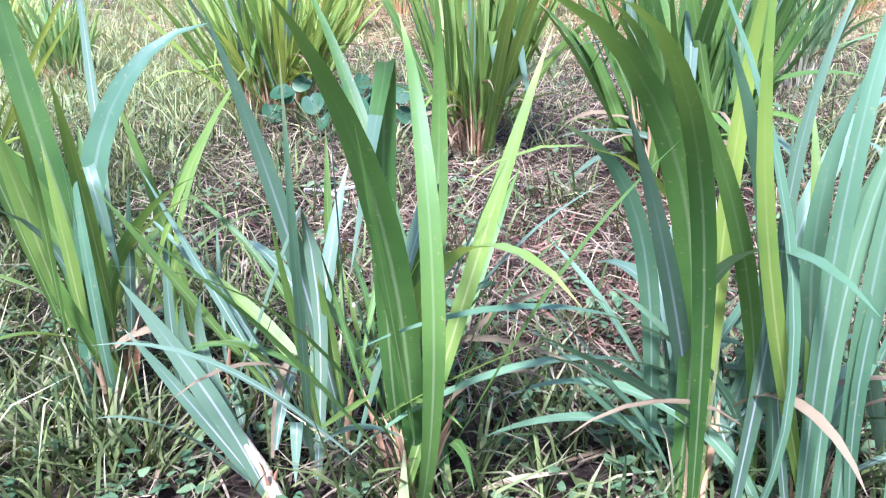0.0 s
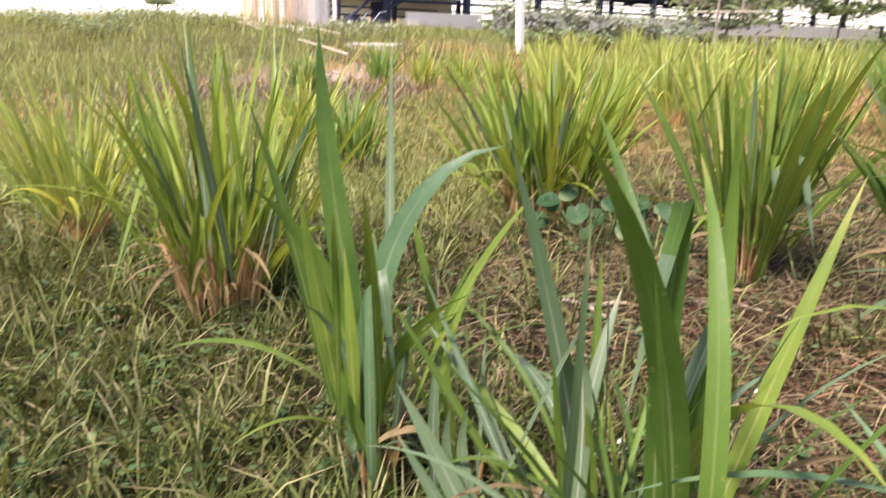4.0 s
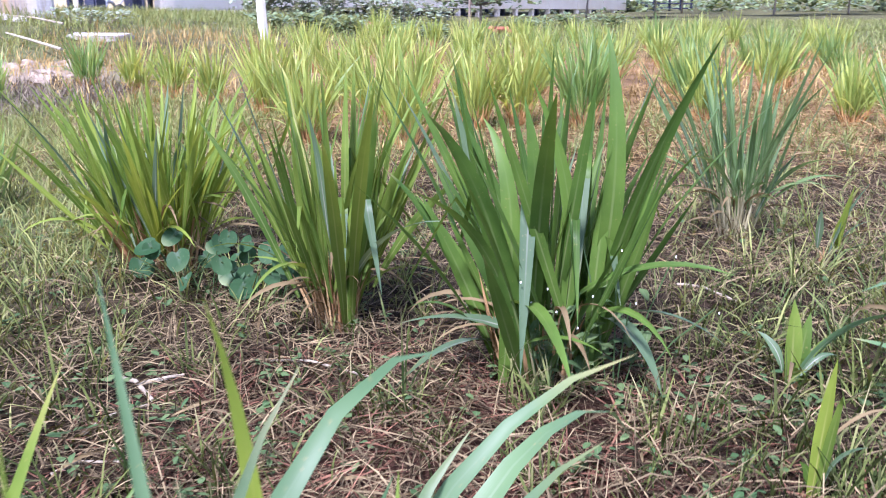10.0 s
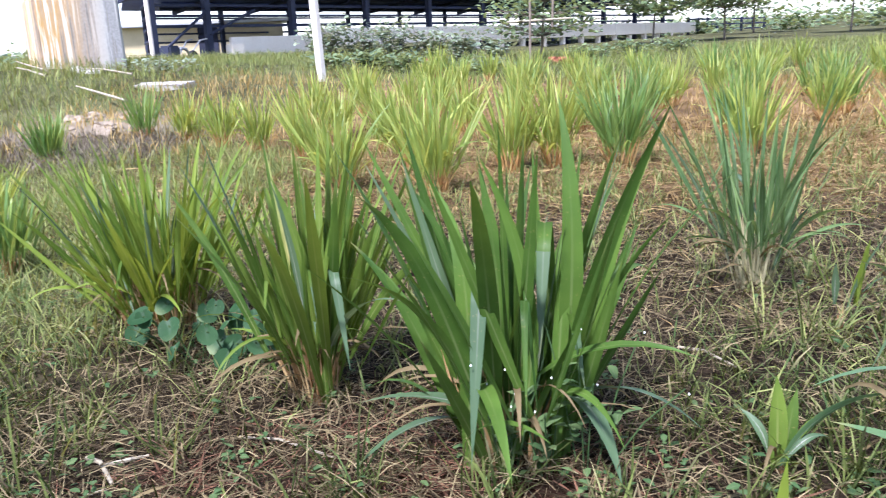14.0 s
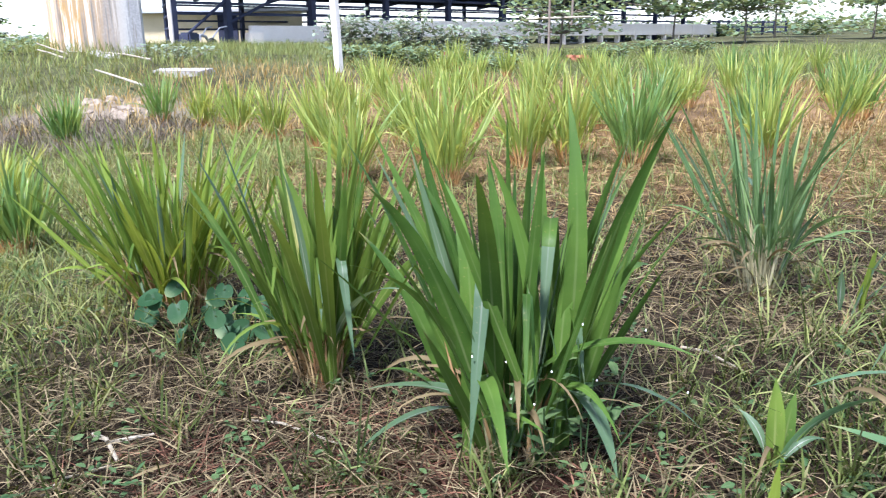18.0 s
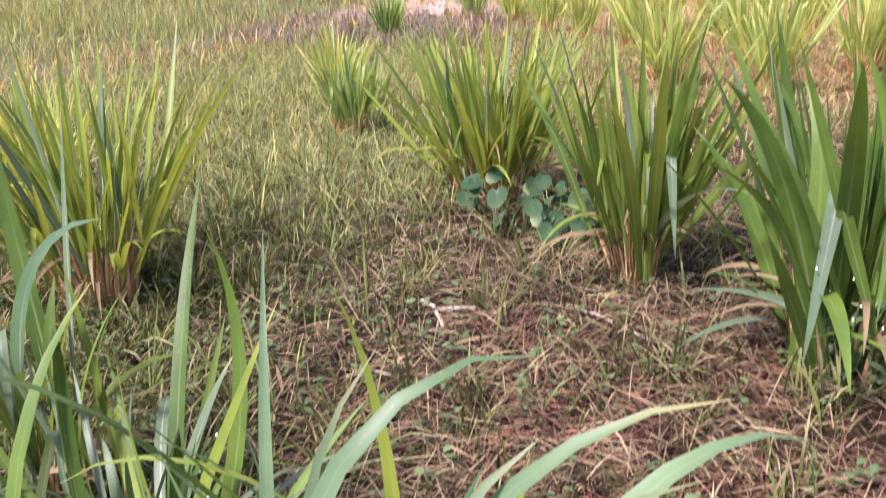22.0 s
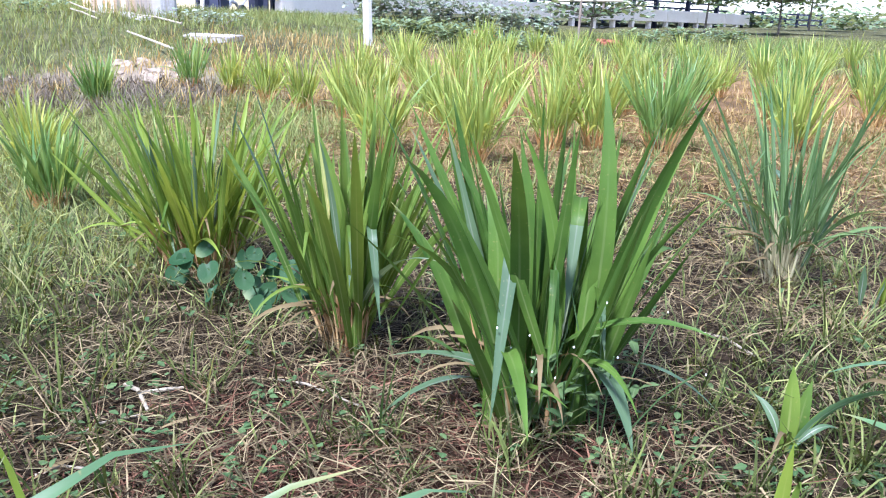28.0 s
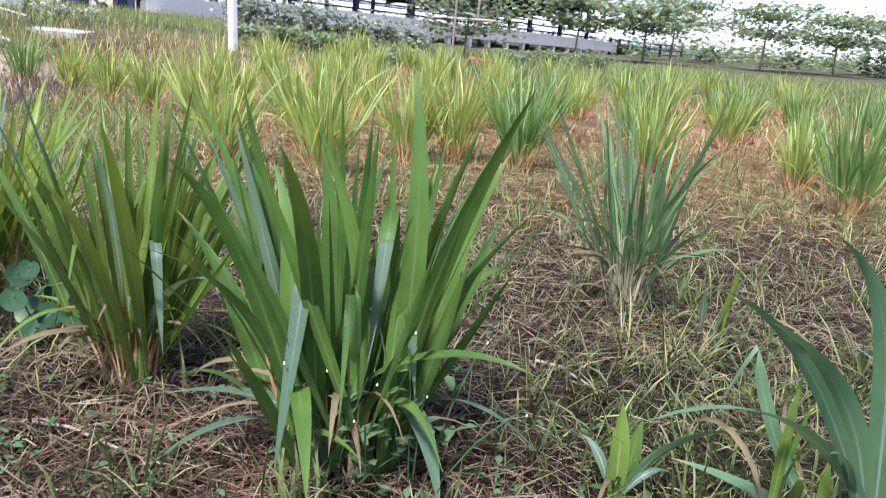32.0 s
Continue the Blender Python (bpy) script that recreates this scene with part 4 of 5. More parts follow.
    tagged(h, "small cream-walled house with a pale roof", "house")
    part("wall", box_bm((9, 5, 1.6), bevel=0.02), YELLOW, h)
    part("roof", box_bm((9.8, 6.0, 0.15), (0, 0, 1.6), 0.02), ROOF_OUT, h)
    part("door", box_bm((0.9, 0.08, 1.5), (1.0, -2.52, 0), 0.01), DARK, h)


barn()


# ---- rubble, slab and poles by the tank ----
def rubble():
    z = float(height(-5.6, 12.7))
    s = thing("concrete_slab", (-5.8, 12.7, z - 0.10), "pale concrete slab lying in the grass", "slab", rz=-12)
    part("slab", box_bm((2.1, 0.45, 0.14), bevel=0.03, rough=0.012), CONCRETE, s)
    s = thing("concrete_slab", (-7.3, 13.9, float(height(-7.3, 13.9)) - 0.02), "broken pale concrete slab on the mound", "slab", rz=-30)
    part("slab", box_bm((0.7, 0.25, 0.08), bevel=0.02, tilt=(6, 8), rough=0.008), CONCRETE, s)
    for x, y, ln, rz, tl in ((-5.15, 10.6, 1.5, 142, 8), (-7.6, 12.9, 0.9, 150, 6), (-6.6, 13.4, 1.0, 168, 4), (-7.9, 13.4, 0.7, 165, 10)):
        p = thing("bleached_pole", (x, y, float(height(x, y)) + 0.08), "bleached wooden pole lying on the ground", "pole", rz=rz)
        d = ln / 2
        part("shaft", rod_bm([(-d, 0, -0.04), (0, 0.02, 0.05), (d, 0, 0.04 + tl * 0.01)], 0.018, 8, taper=0.7), PALEWOOD, p)
    r = np.random.default_rng(77)
    for i in range(18):
        x, y = -4.4 + r.normal(0, 0.5), 9.0 + r.normal(0, 0.9)
        sz = r.uniform(0.03, 0.11)
        bm = bmesh.new()
        bmesh.ops.create_icosphere(bm, subdivisions=2, radius=sz)
        for v in bm.verts:
            v.co *= 1 + 0.9 * noise.noise(v.co * 14 + Vector((i, 0, 0)))
            v.co.z *= 0.6
        o = tagged(part("clod", bm, CLAY), "pale dry clod of earth in the field", "clod", "clods of dry earth")
        o.matrix_world = pose(x, y, float(height(x, y)) + sz * 0.2, 0, 0, r.uniform(0, 360))


CLAY = plain("pale_clay", (0.24, 0.19, 0.135), (0.34, 0.285, 0.21), 7.0, 0.95)
rubble()


# ---- trees and shrubs ----
def leaf_cloud(r, centres, radii, count, size, flat=0.35):
    """Many small leaves round the given twig ends."""
    pick = r.integers(0, len(centres), count)
    c = np.asarray(centres)[pick]
    off = r.normal(0, 1, (count, 3)) * np.asarray(radii)[pick][:, None] * np.array([0.55, 0.55, flat])
    return blades(c + off, r.uniform(0, 6.28, count), r.uniform(0.6, 1.5, count), r.uniform(1.2, 2.3, count), r.uniform(0.6, 1.2, count) * size, r.uniform(0.4, 0.6, count) * size, 1.0, r.normal(0, 0.6, count), 0.15, 3, 2, None, 2.6, 0.5, 0.5)


def tiered_tree(seed, x, y, tall, wide, leaves=3200, size=0.2, tiers=3, low=0.42, stem=1.0):
    """A tree with level tiers of foliage on thin limbs."""
    r = np.random.default_rng(seed)
    ob = thing("tree", (x, y, float(height(x, y)) - 0.05), "tiered broad-leaved tree with a thin trunk", "tree", "trees by the barn")
    lean = r.normal(0, 0.04, 2) * tall
    part("trunk", rod_bm([(0, 0, -0.2), (lean[0] * 0.4, lean[1] * 0.4, tall * 0.45), (lean[0], lean[1], tall)], stem * (0.03 + 0.010 * tall), 8, taper=0.35), BARK, ob)
    ends, rad = [], []
    for t in range(tiers):
        z = tall * (low + (0.96 - low) * t / max(1, tiers - 1))
        reach = wide * (0.52 - 0.13 * t / tiers)
        for k in range(8):
            a = k * 0.785 + t * 0.4 + r.uniform(0, 0.5)
            rr = reach * r.uniform(0.5, 1.05)
            p0 = Vector((lean[0] * z / tall, lean[1] * z / tall, z - 0.12 * tall))
            p1 = Vector((math.cos(a) * rr, math.sin(a) * rr, z + r.normal(0, 0.05) * tall))
            part("limb", rod_bm([p0, p0.lerp(p1, 0.5) + Vector((0, 0, 0.04)), p1], 0.025 + 0.004 * tall, 5, taper=0.4), BARK, ob)
            for f in (0.35, 0.6, 0.85, 1.0):
                ends.append(tuple(p0.lerp(p1, f)))
                rad.append(0.17 * wide * r.uniform(0.6, 1.2))
    v, f, u = join(*leaf_cloud(r, ends, rad, int(leaves * 0.42), size, 0.2))
    under("crown", mesh_of("crown", v, f, TREE_LEAF, u), ob)
    return ob


tiered_tree(201, 0.2, 25.2, 2.05, 4.3, 2600, 0.24, low=0.5)
tiered_tree(202, 4.9, 40.0, 2.7, 5.4, 3000, 0.36, 2, 0.66)
tiered_tree(203, 8.6, 43.0, 2.8, 5.8, 3000, 0.38, 2, 0.66)
tiered_tree(208, 12.3, 54.0, 3.7, 6.2, 2800, 0.42, 2, 0.7)
tiered_tree(204, 15.6, 47.0, 3.2, 6.4, 3000, 0.40, 2, 0.68)
tiered_tree(205, 20.3, 49.0, 3.1, 6.6, 3000, 0.40, 2, 0.66)
tiered_tree(206, 26.0, 56.0, 3.3, 7.4, 2800, 0.44, 2, 0.66)
tiered_tree(207, 33.0, 60.0, 3.1, 8.0, 2800, 0.46, 2, 0.62)
tiered_tree(209, -29.8, 41.0, 2.6, 1.9, 1500, 0.34, low=0.3)


def stake(x, y):
    s = thing("tree_stake", (x, y, float(height(x, y)) - 0.1), "brown wooden cross-shaped tree stake", "stake")
    part("upright", rod_bm([(0, 0, 0), (0.03, 0, 1.75)], 0.035, 8), BARK, s)
    part("upright", rod_bm([(0.6, 0.05, 1.0), (0.66, 0, 2.3)], 0.035, 8), BARK, s)
    part("crossbar", rod_bm([(-0.6, 0, 1.18), (1.1, 0, 1.2)], 0.03, 8), PALEWOOD, s)


stake(-0.05, 23.4)


def shrub(seed, x, y, wide, tall, mat, leaves, size, label, name="shrub"):
    r = np.random.default_rng(seed)
    ob = thing(name, (x, y, float(height(x, y)) - 0.05), label, "shrub", "shrubs by the barn")
    ends, rad = [], []
    for k in range(9):
        a, rr = k * 0.7 + r.uniform(0, 0.4), wide * 0.5 * r.uniform(0.2, 1.0)
        top = (math.cos(a) * rr, math.sin(a) * rr * 0.5, tall * r.uniform(0.6, 1.0))
        part("stem", rod_bm([(top[0] * 0.4, top[1] * 0.4, 0), (top[0] * 0.8, top[1] * 0.8, top[2] * 0.6), top], 0.012, 5, taper=0.5), BARK, ob)
        for f in (0.5, 0.8, 1.0):
            ends.append((top[0] * f, top[1] * f, top[2] * f))
            rad.append(0.2 * wide)
    v, f, u = join(*leaf_cloud(r, ends, rad, leaves, size, 0.6 * tall / wide))
    under("foliage", mesh_of("foliage", v, f, mat, u), ob)


for i, x in enumerate((-4.9, -4.1, -3.3, -2.4, -1.6)):
    shrub(300 + i, x, 20.6 + 0.5 * (i % 2), 1.2, 0.95, PALE_LEAF, 420, 0.16, "pale grey-green leafy shrub before the feed trough")
for i, x in enumerate((-3.9, -3.1, -2.3, -1.5, -0.8)):
    shrub(320 + i, x, 17.0 + 0.4 * (i % 2), 1.1, 0.38, TREE_LEAF, 420, 0.13, "low dark green leafy bush in the grass")
for i, (x, y) in enumerate(((1.6, 23.5), (2.8, 25.0), (4.2, 26.5))):
    shrub(340 + i, x, y, 1.3, 0.5, TREE_LEAF, 360, 0.15, "low dark green leafy bush in the grass")
for i, (x, y) in enumerate(((-9.9, 12.6), (-8.9, 13.2), (-10.8, 14.4), (-6.3, 14.4), (-9.4, 11.4), (-11.4, 12.4))):
    shrub(360 + i, x, y, 1.5, 0.3, TREE_LEAF if i % 3 else PALE_LEAF, 300, 0.10, "low weedy bush on the grassy mound")
shrub(380, -0.7, 19.6, 0.8, 0.7, PALE_LEAF, 160, 0.2, "young yellow-green sapling in the field")

# red clay rubble before the trough
for i, (x, y) in enumerate(((-2.3, 20.2), (-1.9, 20.3), (0.3, 22.4), (0.7, 22.6), (1.0, 22.4))):
    o = thing("brick_pile", (x, y, float(height(x, y)) - 0.03), "small pile of red clay bricks", "bricks", "piles of bricks", rz=i * 37.0)
    for j in range(6):
        part("brick", box_bm((0.22, 0.11, 0.07), (0.12 * (j % 3) - 0.1, 0.05 * j - 0.1, 0.07 * (j // 2)), 0.008, rz=j * 33.0), BRICK, o)

# low hedge and woods far off
r = np.random.default_rng(9)
cs, rs = [], []
for k in range(220):
    a = radians(-48 + k * 0.55)
    d = 75 + 12 * math.sin(k * 0.7)
    if 3 < k < 200:
        cs.append((d * math.sin(a), d * math.cos(a), 0.2 + 0.35 * (1 + math.sin(k * 1.9)) * (0.3 if a < 0.2 else 1.0)))
        rs.append(1.2)
v, f, u = join(*leaf_cloud(r, cs, rs, 14000, 0.6, 0.35))
tagged(new("far_hedge", mesh_of("far_hedge", v, f, TREE_LEAF, u)), "dark green hedge and scrub at the field's end", "hedge", kind="stuff")


# ---- small plants and litter ----
def heart_weed(x, y, seed):
    """A creeping weed with broad heart-shaped leaves."""
    r = np.random.default_rng(seed)
    ob = thing("broadleaf_weed", (x, y, float(height(x, y))), "creeping weed with broad blue-green heart-shaped leaves", "weed")
    for k in range(6):
        a, d = r.uniform(0, 6.28), r.uniform(0.02, 0.11)
        h = r.uniform(0.05, 0.20)
        tip = Vector((math.cos(a) * d * 1.3, math.sin(a) * d * 0.8, h))
        part("stem", rod_bm([(tip.x * 0.2, tip.y * 0.2, 0), (tip.x * 0.7, tip.y * 0.7, h * 0.8), tip], 0.0022, 5), BROAD, ob)
        sz, n = r.uniform(0.024, 0.038), 14
        pts = []
        for j in range(n):
            t = 2 * math.pi * j / n
            rad = sz * (1 + 0.28 * math.cos(t) - 0.35 * math.exp(-((t - math.pi) ** 2) / 0.12))
            pts.append((rad * math.cos(t) * 1.1, rad * math.sin(t), 0.12 * sz * math.sin(2 * t)))
        m = pose(*tip, r.uniform(25, 80), r.uniform(-35, 35), r.uniform(-60, 60)) @ pose(0, 0, 0, 0, 0, -90 + r.uniform(-40, 40))
        co = np.array([tuple(m @ Vector(q)) for q in [(0, 0, -0.15 * sz)] + pts])
        fc = np.array([[0, 1 + j, 1 + (j + 1) % n] for j in range(n)])
        uv = np.array([[0.5, 0.5]] + [[0.5 + q[1] / sz / 3, 0.5 + q[0] / sz / 3] for q in pts])
        under("leaf", mesh_of("leaf", co, fc, BLUE_BROAD, uv), ob)


heart_weed(-0.42, 2.68, 1)
heart_weed(-0.33, 2.60, 4)
heart_weed(-0.20, 2.58, 2)
heart_weed(-0.12, 2.56, 3)


def flower_weed(x, y, seed, tall=0.3):
    r = np.random.default_rng(seed)
    ob = thing("flowering_weed", (x, y, float(height(x, y))), "thin green weed with tiny white flower heads", "weed", "flowering weeds")
    for k in range(5):
        tip = Vector((r.normal(0, 0.07), r.normal(0, 0.05), tall * r.uniform(0.5, 1.0)))
        part("stem", rod_bm([(tip.x * 0.2, tip.y * 0.2, 0), (tip.x * 0.6, tip.y * 0.6, tip.z * 0.6), tip], 0.0018, 5), BROAD, ob)
        for j in range(1):
            q = tip + Vector(r.normal(0, 0.012, 3))
            part("flower_head", lathe_bm([(0.0006, 0), (0.0018, 0.001), (0.0020, 0.003), (0.001, 0.005)], 7), WHITE, ob).matrix_local = Matrix.Translation(q)
        n = 5
        z = r.uniform(0.2, 0.8, n) * tip.z
        base = np.stack([tip.x * z / tall, tip.y * z / tall, z], 1)
        v, f, u = join(*blades(base, r.uniform(0, 6.28, n), 0.9, 1.6, 0.045, 0.022, 1.0, 0, 0.2, 3, 3, None, 2.6, 0.3, 0.5))
        under("foliage", mesh_of("foliage", v, f, BROAD, u), ob)


for i, (x, y, h) in enumerate(((0.62, 2.02, 0.3), (0.70, 2.0, 0.34), (0.78, 2.04, 0.36), (0.40, 0.95, 0.3), (0.28, 0.92, 0.34), (0.5, 0.92, 0.28), (-0.06, 0.98, 0.3))):
    flower_weed(x, y, 400 + i, h)


def stick(x, y, ln, rz, rad=0.008, lift=0.012, fork=False, label="pale dry stick lying on the straw"):
    ob = thing("dry_stick", (x, y, float(height(x, y)) + lift), label, "stick", "dry sticks", rz=rz)
    part("stem", rod_bm([(-ln / 2, 0, 0), (-ln * 0.1, 0.01, 0.012), (ln / 2, 0, 0.004)], rad * 0.75, 7, taper=0.7), PALEWOOD, ob)
    if fork:
        part("twig", rod_bm([(0, 0.01, 0.01), (ln * 0.2, 0.06, 0.02), (ln * 0.22, 0.1, 0.015)], rad * 0.7, 6, taper=0.6), PALEWOOD, ob)


stick(-0.29, 1.97, 0.17, -42, 0.008, fork=True)
stick(-0.27, 1.83, 0.15, 55, 0.006)
stick(0.88, 1.39, 0.2, -52, 0.009, label="pale cut grass stem lying on bare earth")
stick(0.84, 1.36, 0.15, -40, 0.005, label="pale cut grass stem lying on bare earth")
stick(0.10, 2.10, 0.28, -20, 0.005)
stick(-0.25, 1.65, 0.12, 20, 0.005)
stick(1.12, 2.6, 0.2, -50, 0.006)


# ---- ground cover ----
def scatter(n, x0, x1, y0, y1, keep, r):
    """Points over a stretch of ground, thinned by keep(x, y) between 0 and 1, denser towards y0."""
    x, y = r.uniform(x0, x1, n), y0 + (y1 - y0) * r.uniform(0, 1, n) ** 1.35
    m = r.uniform(0, 1, n) < keep(x, y)
    x, y = x[m], y[m]
    return np.stack([x, y, height(x, y) - 0.004], 1)


def patch(x, y, s=1.0, o=0.0):
    return 0.5 + 0.25 * np.sin(2.1 * s * x + 1.3 + o) * np.sin(1.7 * s * y + 0.4 * x + o) + 0.25 * np.sin(5.3 * s * x - 2.2 * y + o) * np.sin(4.1 * s * y + 0.9)


def turf_keep(x, y):
    left = smooth(-x - 0.1 * y, 0.12, 0.75) * smooth(y, -1, 0.5) * (1 - 0.6 * smooth(y, 3.2, 5.0) * (1.2 - patch(x, y, 1.2, 3.0)))
    near_left = smooth(-x, 0.3, 0.55) * (1 - smooth(y, 1.3, 2.0))
    right = smooth(x, 0.75, 1.3) * (1 - smooth(y, 2.3, 3.0)) * 1.0
    front = (1 - smooth(y, 1.0, 1.7)) * 0.35
    return np.clip(0.15 + 0.14 * patch(x, y, 3.0, 4.0) + np.maximum(left, near_left) * (0.55 + 0.8 * patch(x, y)) + right * (0.2 + patch(x, y, 1.6)) + front, 0, 1)


def edge(x, y):
    """Fades the fine cover out towards the sides, unevenly."""
    return smooth(4.9 - np.abs(x) + 0.8 * (patch(x, y, 0.9, 1.7) - 0.5), 0.0, 0.9) * smooth(7.6 - y + 0.8 * (patch(x, y, 1.1, 0.3) - 0.5), 0.0, 0.9)


def straw_keep(x, y):
    return np.clip(1.0 - 0.7 * turf_keep(x, y), 0.2, 1) * (0.6 + 0.5 * patch(x, y, 1.3, 2.0))


r = np.random.default_rng(5)
p = scatter(170000, -5.4, 5.4, 0.3, 7.9, lambda x, y: turf_keep(x, y) * edge(x, y) * smooth(y + 0.3 * patch(x, y, 1.6, 0.9), 0.3, 0.85), r)
q = scatter(3800, -4.2, 4.2, 0.8, 7.5, turf_keep, r)
q = np.repeat(q, 15, 0) + np.stack([r.normal(0, 0.016, len(q) * 15), r.normal(0, 0.016, len(q) * 15), np.zeros(len(q) * 15)], 1)
tuft = np.r_[np.zeros(len(p)), np.ones(len(q))]
p = np.vstack([p, q])
n = len(p)
tall = (1 + 0.8 * tuft) * r.uniform(0.035, 0.11, n) * np.where(r.uniform(0, 1, n) < 0.12, 1.7, 1.0)
lean_a, lean_b, wide_a, azim = r.uniform(0.0, 0.9, n), r.uniform(0.4, 2.1, n), r.uniform(0.0028, 0.0068, n), r.uniform(0, 6.28, n)
# same grass farther out gets the brighter colour, standing in for stronger light
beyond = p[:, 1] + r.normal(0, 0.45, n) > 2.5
for nm, m, mat, label in (("turf", ~beyond, TURF, "short green and yellowing grass between the clumps"), ("pale_turf", beyond, TURF_BRIGHT, "grass beside the second row, its colour brightened for light")):
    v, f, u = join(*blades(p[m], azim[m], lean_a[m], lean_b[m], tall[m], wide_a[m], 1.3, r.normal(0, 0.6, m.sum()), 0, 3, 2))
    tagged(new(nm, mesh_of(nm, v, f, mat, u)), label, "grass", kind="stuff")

p = scatter(150000, -5.4, 5.4, 0.3, 8.6, lambda x, y: straw_keep(x, y) * smooth(5.0 - np.abs(x) + patch(x, y, 0.8, 2.2) - 0.5, 0.0, 0.9), r)
n = len(p)
p[:, 2] += r.uniform(0.0, 0.03, n)
up = r.uniform(0, 1, n) < 0.35
az, la = r.uniform(0, 6.28, n), np.where(up, r.uniform(0.2, 1.1, n), r.uniform(1.15, 1.6, n))
lb, ln = np.where(up, r.uniform(1.0, 2.4, n), r.uniform(1.4, 1.95, n)), np.where(up, r.uniform(0.03, 0.10, n), r.uniform(0.04, 0.21, n))
wd, tw = r.uniform(0.0014, 0.0048, n), r.normal(0, 1.0, n)
gold = (p[:, 1] + r.normal(0, 0.5, n) > 4.2 + 0.5 * smooth(p[:, 0], 1.2, 2.2)) & (p[:, 0] + r.normal(0, 0.4, n) > -2.2)
for nm, m, mat, label in (("straw_litter", ~gold, STRAW, "trampled dry straw and cut stems on the earth"), ("golden_straw", gold, STRAW_GOLD, "orange-tan dry straw between the far clumps")):
    v, f, u = join(*blades(p[m], az[m], la[m], lb[m], ln[m] * (1.2 if nm == "golden_straw" else 1.0), wd[m] * (1.6 if nm == "golden_straw" else 1.0), 1.0, tw[m], 0, 2, 2, None, 2.6, 0.8, 0.5))
    tagged(new(nm, mesh_of(nm, v, f, mat, u)), label, "straw", kind="stuff")

p = scatter(26000, -0.6, 1.5, 1.0, 3.2, lambda x, y: smooth(-np.hypot(x - 0.4, (y - 1.75) * 1.1), -0.95, -0.3) * patch(x, y, 2.4, 0.5) * 0.8, r)
n = len(p)
p[:, 2] += r.uniform(0.002, 0.022, n)
v, f, u = join(*blades(p, r.uniform(0, 6.28, n), r.uniform(1.0, 1.65, n), r.uniform(1.2, 2.0, n), r.uniform(0.03, 0.15, n), r.uniform(0.002, 0.005, n), 1.0, r.normal(0, 1.0, n), 0, 2, 2, None, 2.6, 0.8, 0.5))
tagged(new("red_straw_litter", mesh_of("red_straw_litter", v, f, STRAW_RED, u)), "reddish dry straw on the bare earth", "straw", kind="stuff")

p = scatter(62000, -1.1, 2.8, 1.0, 4.4, lambda x, y: straw_keep(x, y) * (0.2 + 0.8 * patch(x, y, 3.1, 0.7)) * smooth(np.minimum(np.minimum(x + 1.1, 2.8 - x), np.minimum(y - 1.0, 4.4 - y)), 0.0, 0.35), r)
n = len(p)
p[:, 2] += r.uniform(0.010, 0.05, n)
v, f, u = join(*blades(p, r.uniform(0, 6.28, n), r.uniform(0.8, 1.7, n), r.uniform(1.2, 2.3, n), r.uniform(0.04, 0.18, n), r.uniform(0.0014, 0.0036, n), 1.0, r.normal(0, 1.2, n), 0, 2, 2, None, 2.6, 0.8, 0.5))
tagged(new("fine_straw", mesh_of("fine_straw", v, f, STRAW_FINE, u)), "fine matted straw lying over the earth", "straw", kind="stuff")

p = scatter(11000, -5.4, -2.6, 6.0, 8.6, lambda x, y: smooth(-np.hypot((x + 4.0) * 0.8, y - 7.3), -1.5, -0.7), r)
n = len(p)
v, f, u = join(*blades(p, r.uniform(0, 6.28, n), r.uniform(0.0, 0.9, n), r.uniform(0.3, 2.0, n), r.uniform(0.06, 0.22, n), r.uniform(0.003, 0.008, n), 1.2, r.normal(0, 0.8, n), 0, 3, 2))
tagged(new("dead_grass", mesh_of("dead_grass", v, f, STRAW_GREY, u)), "grey-brown dead grass standing in the field", "dead grass", kind="stuff")

p = scatter(6000, -3.5, 4.2, 0.5, 7.0, straw_keep, r)
n = len(p)
p[:, 2] += r.uniform(0.008, 0.03, n)
v, f, u = join(*blades(p, r.uniform(0, 6.28, n), r.uniform(0.9, 1.5, n), r.uniform(1.5, 2.1, n), r.uniform(0.05, 0.15, n), r.uniform(0.003, 0.008, n), 1.0, r.normal(0, 1.2, n), 0.4, 5, 3, None, 2.6, 0.6, 0.4))
tagged(new("dead_leaves", mesh_of("dead_leaves", v, f, DEAD, u)), "withered tan grass leaves strewn on the earth", "dead leaves", kind="stuff")

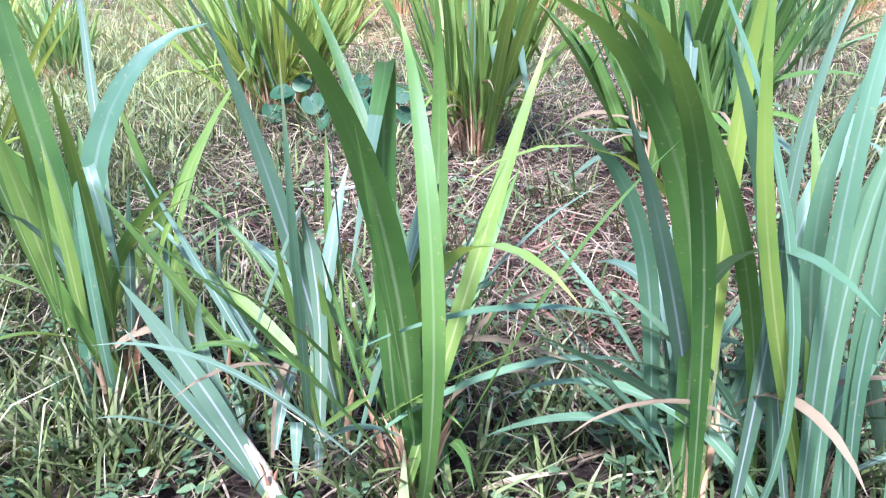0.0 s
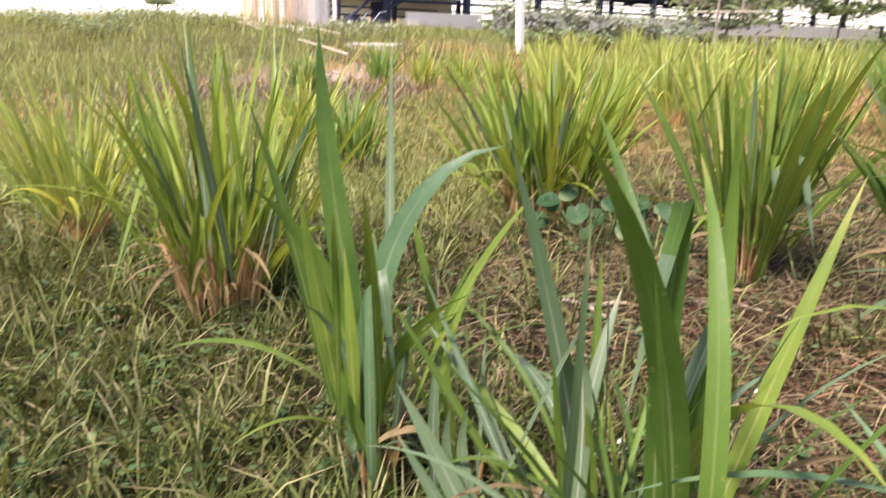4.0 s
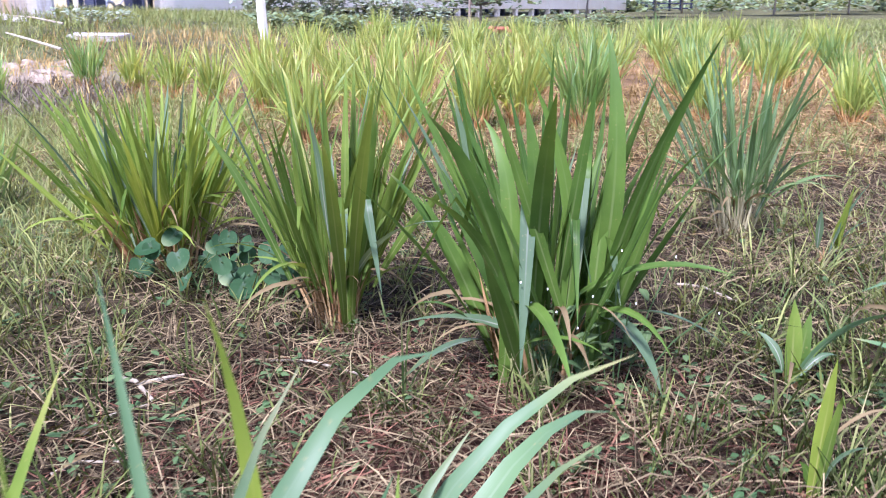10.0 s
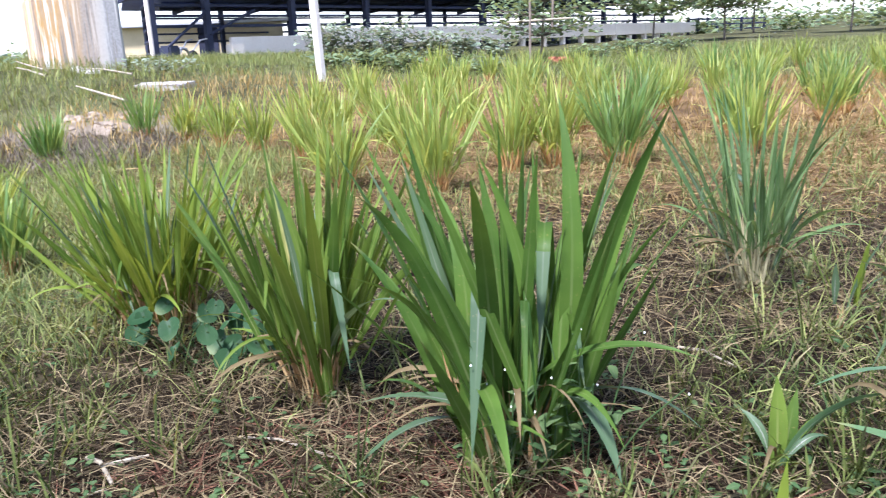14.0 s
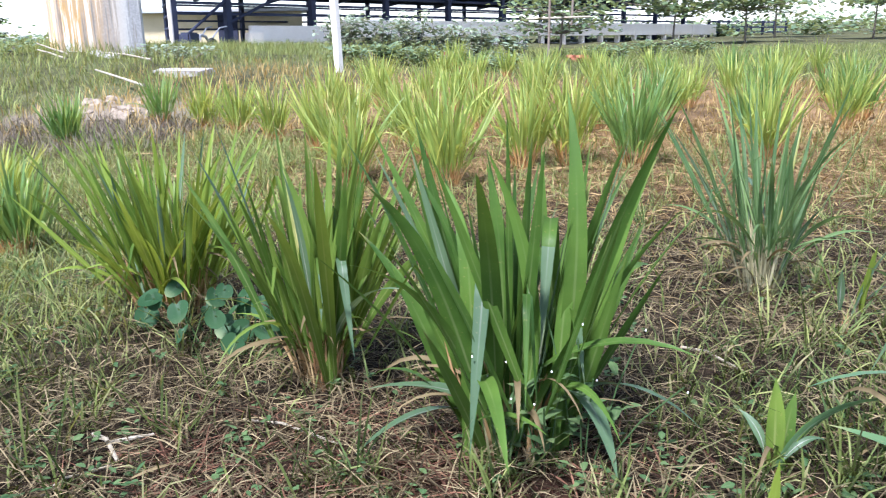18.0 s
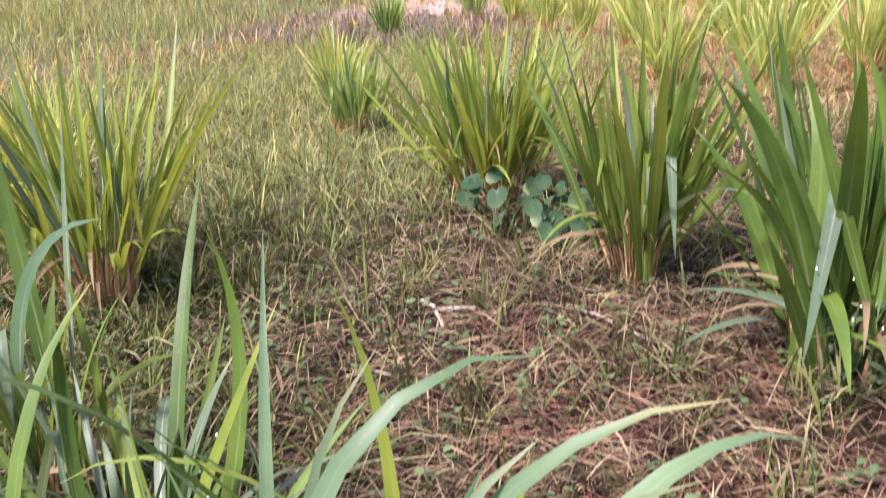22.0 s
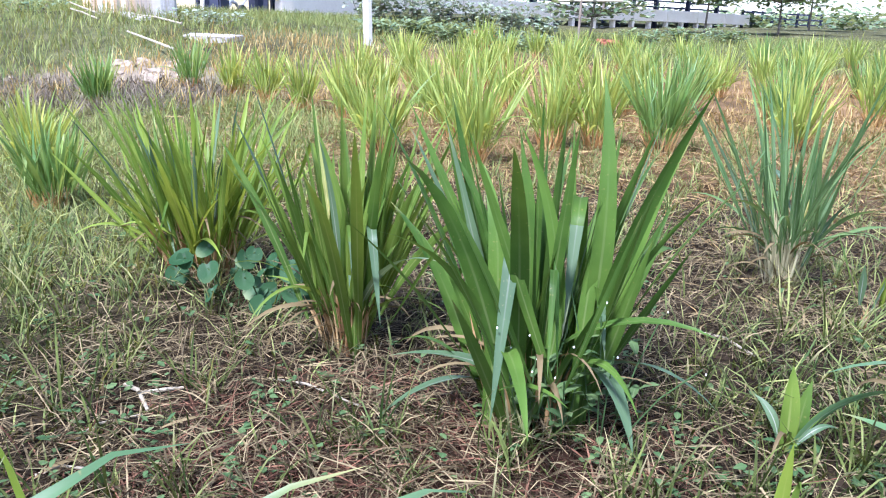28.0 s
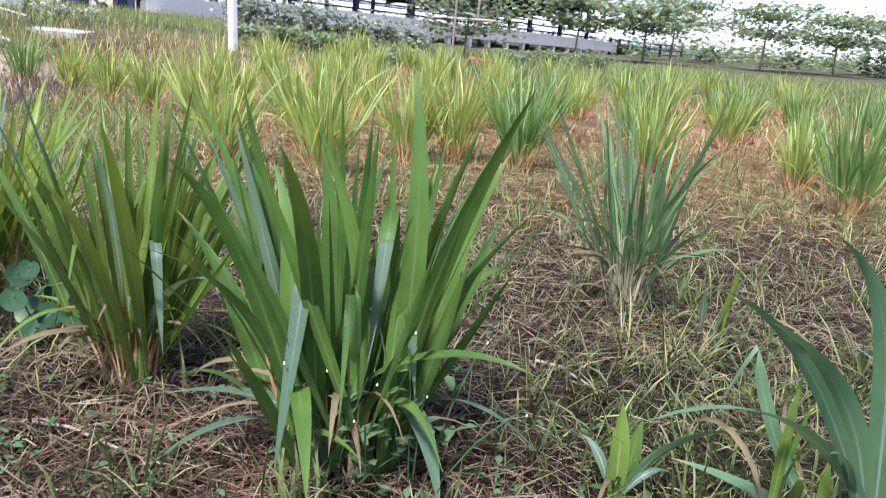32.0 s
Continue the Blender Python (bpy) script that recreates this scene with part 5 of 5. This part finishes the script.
# small broad-leaved weeds
p = scatter(3000, -2.2, 2.6, 0.5, 3.4, lambda x, y: np.clip(0.15 + 0.8 * patch(x, y, 2.0, 1.0) * np.maximum((1 - smooth(y, 1.4, 2.6)), smooth(-np.hypot(x - 0.75, y - 1.95), -0.45, -0.2)), 0, 1), r)
k = 5
n = len(p) * k
c = np.repeat(p, k, 0) + np.stack([r.normal(0, 0.012, n), r.normal(0, 0.012, n), r.uniform(0.004, 0.06, n)], 1)
v, f, u = join(*blades(c, r.uniform(0, 6.28, n), r.uniform(0.8, 1.4, n), r.uniform(1.3, 1.9, n), r.uniform(0.012, 0.03, n), r.uniform(0.010, 0.02, n), 1.0, r.normal(0, 0.3, n), 0.15, 3, 3, None, 2.6, 0.25, 0.5))
tagged(new("small_weeds", mesh_of("small_weeds", v, f, BROAD, u)), "small round-leaved green weeds between the clumps", "weeds", kind="stuff")

side = np.vstack([scatter(30000, -13, -4.0, -4.5, 7.5, lambda x, y: 0.9 * smooth(-x + patch(x, y, 1.0, 0.6), 4.1, 5.2), r), scatter(26000, 4.0, 12, -4.5, 7.5, lambda x, y: 0.85 * smooth(x + patch(x, y, 1.0, 2.6), 4.1, 5.2), r)])
p = scatter(170000, -16, 16, 6.4, 34.0, lambda x, y: smooth(y + patch(x, y, 0.7, 1.1), 6.9, 7.9) * (0.25 + 0.7 * np.maximum(np.maximum(smooth(-x, 1.5, 4.5), smooth(x, 2.5, 4.5)), smooth(y, 11, 16)) * (0.4 + patch(x, y, 0.5)) * smooth(np.hypot(x + 4.0, y - 7.9), 0.8, 1.7)), r)
back = scatter(60000, -7, 7, 0.75, -4.5, lambda x, y: 0.9 * smooth(0.75 - y + 0.4 * (patch(x, y, 1.3, 0.2) - 0.5), 0.0, 0.5), r)
p = np.vstack([p, side, back])
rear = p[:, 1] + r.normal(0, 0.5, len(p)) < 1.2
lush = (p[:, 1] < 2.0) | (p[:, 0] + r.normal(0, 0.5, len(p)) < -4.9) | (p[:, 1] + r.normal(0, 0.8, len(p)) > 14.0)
for nm, q, mat, label in (("rear_turf", p[rear], TURF, "short green grass behind the path"), ("far_turf", p[lush & ~rear], TURF_BRIGHT, "rough green grass on the mound and towards the barn"), ("dry_turf", p[~lush & ~rear], TURF_DRY, "yellowing dry grass of the field between far clumps")):
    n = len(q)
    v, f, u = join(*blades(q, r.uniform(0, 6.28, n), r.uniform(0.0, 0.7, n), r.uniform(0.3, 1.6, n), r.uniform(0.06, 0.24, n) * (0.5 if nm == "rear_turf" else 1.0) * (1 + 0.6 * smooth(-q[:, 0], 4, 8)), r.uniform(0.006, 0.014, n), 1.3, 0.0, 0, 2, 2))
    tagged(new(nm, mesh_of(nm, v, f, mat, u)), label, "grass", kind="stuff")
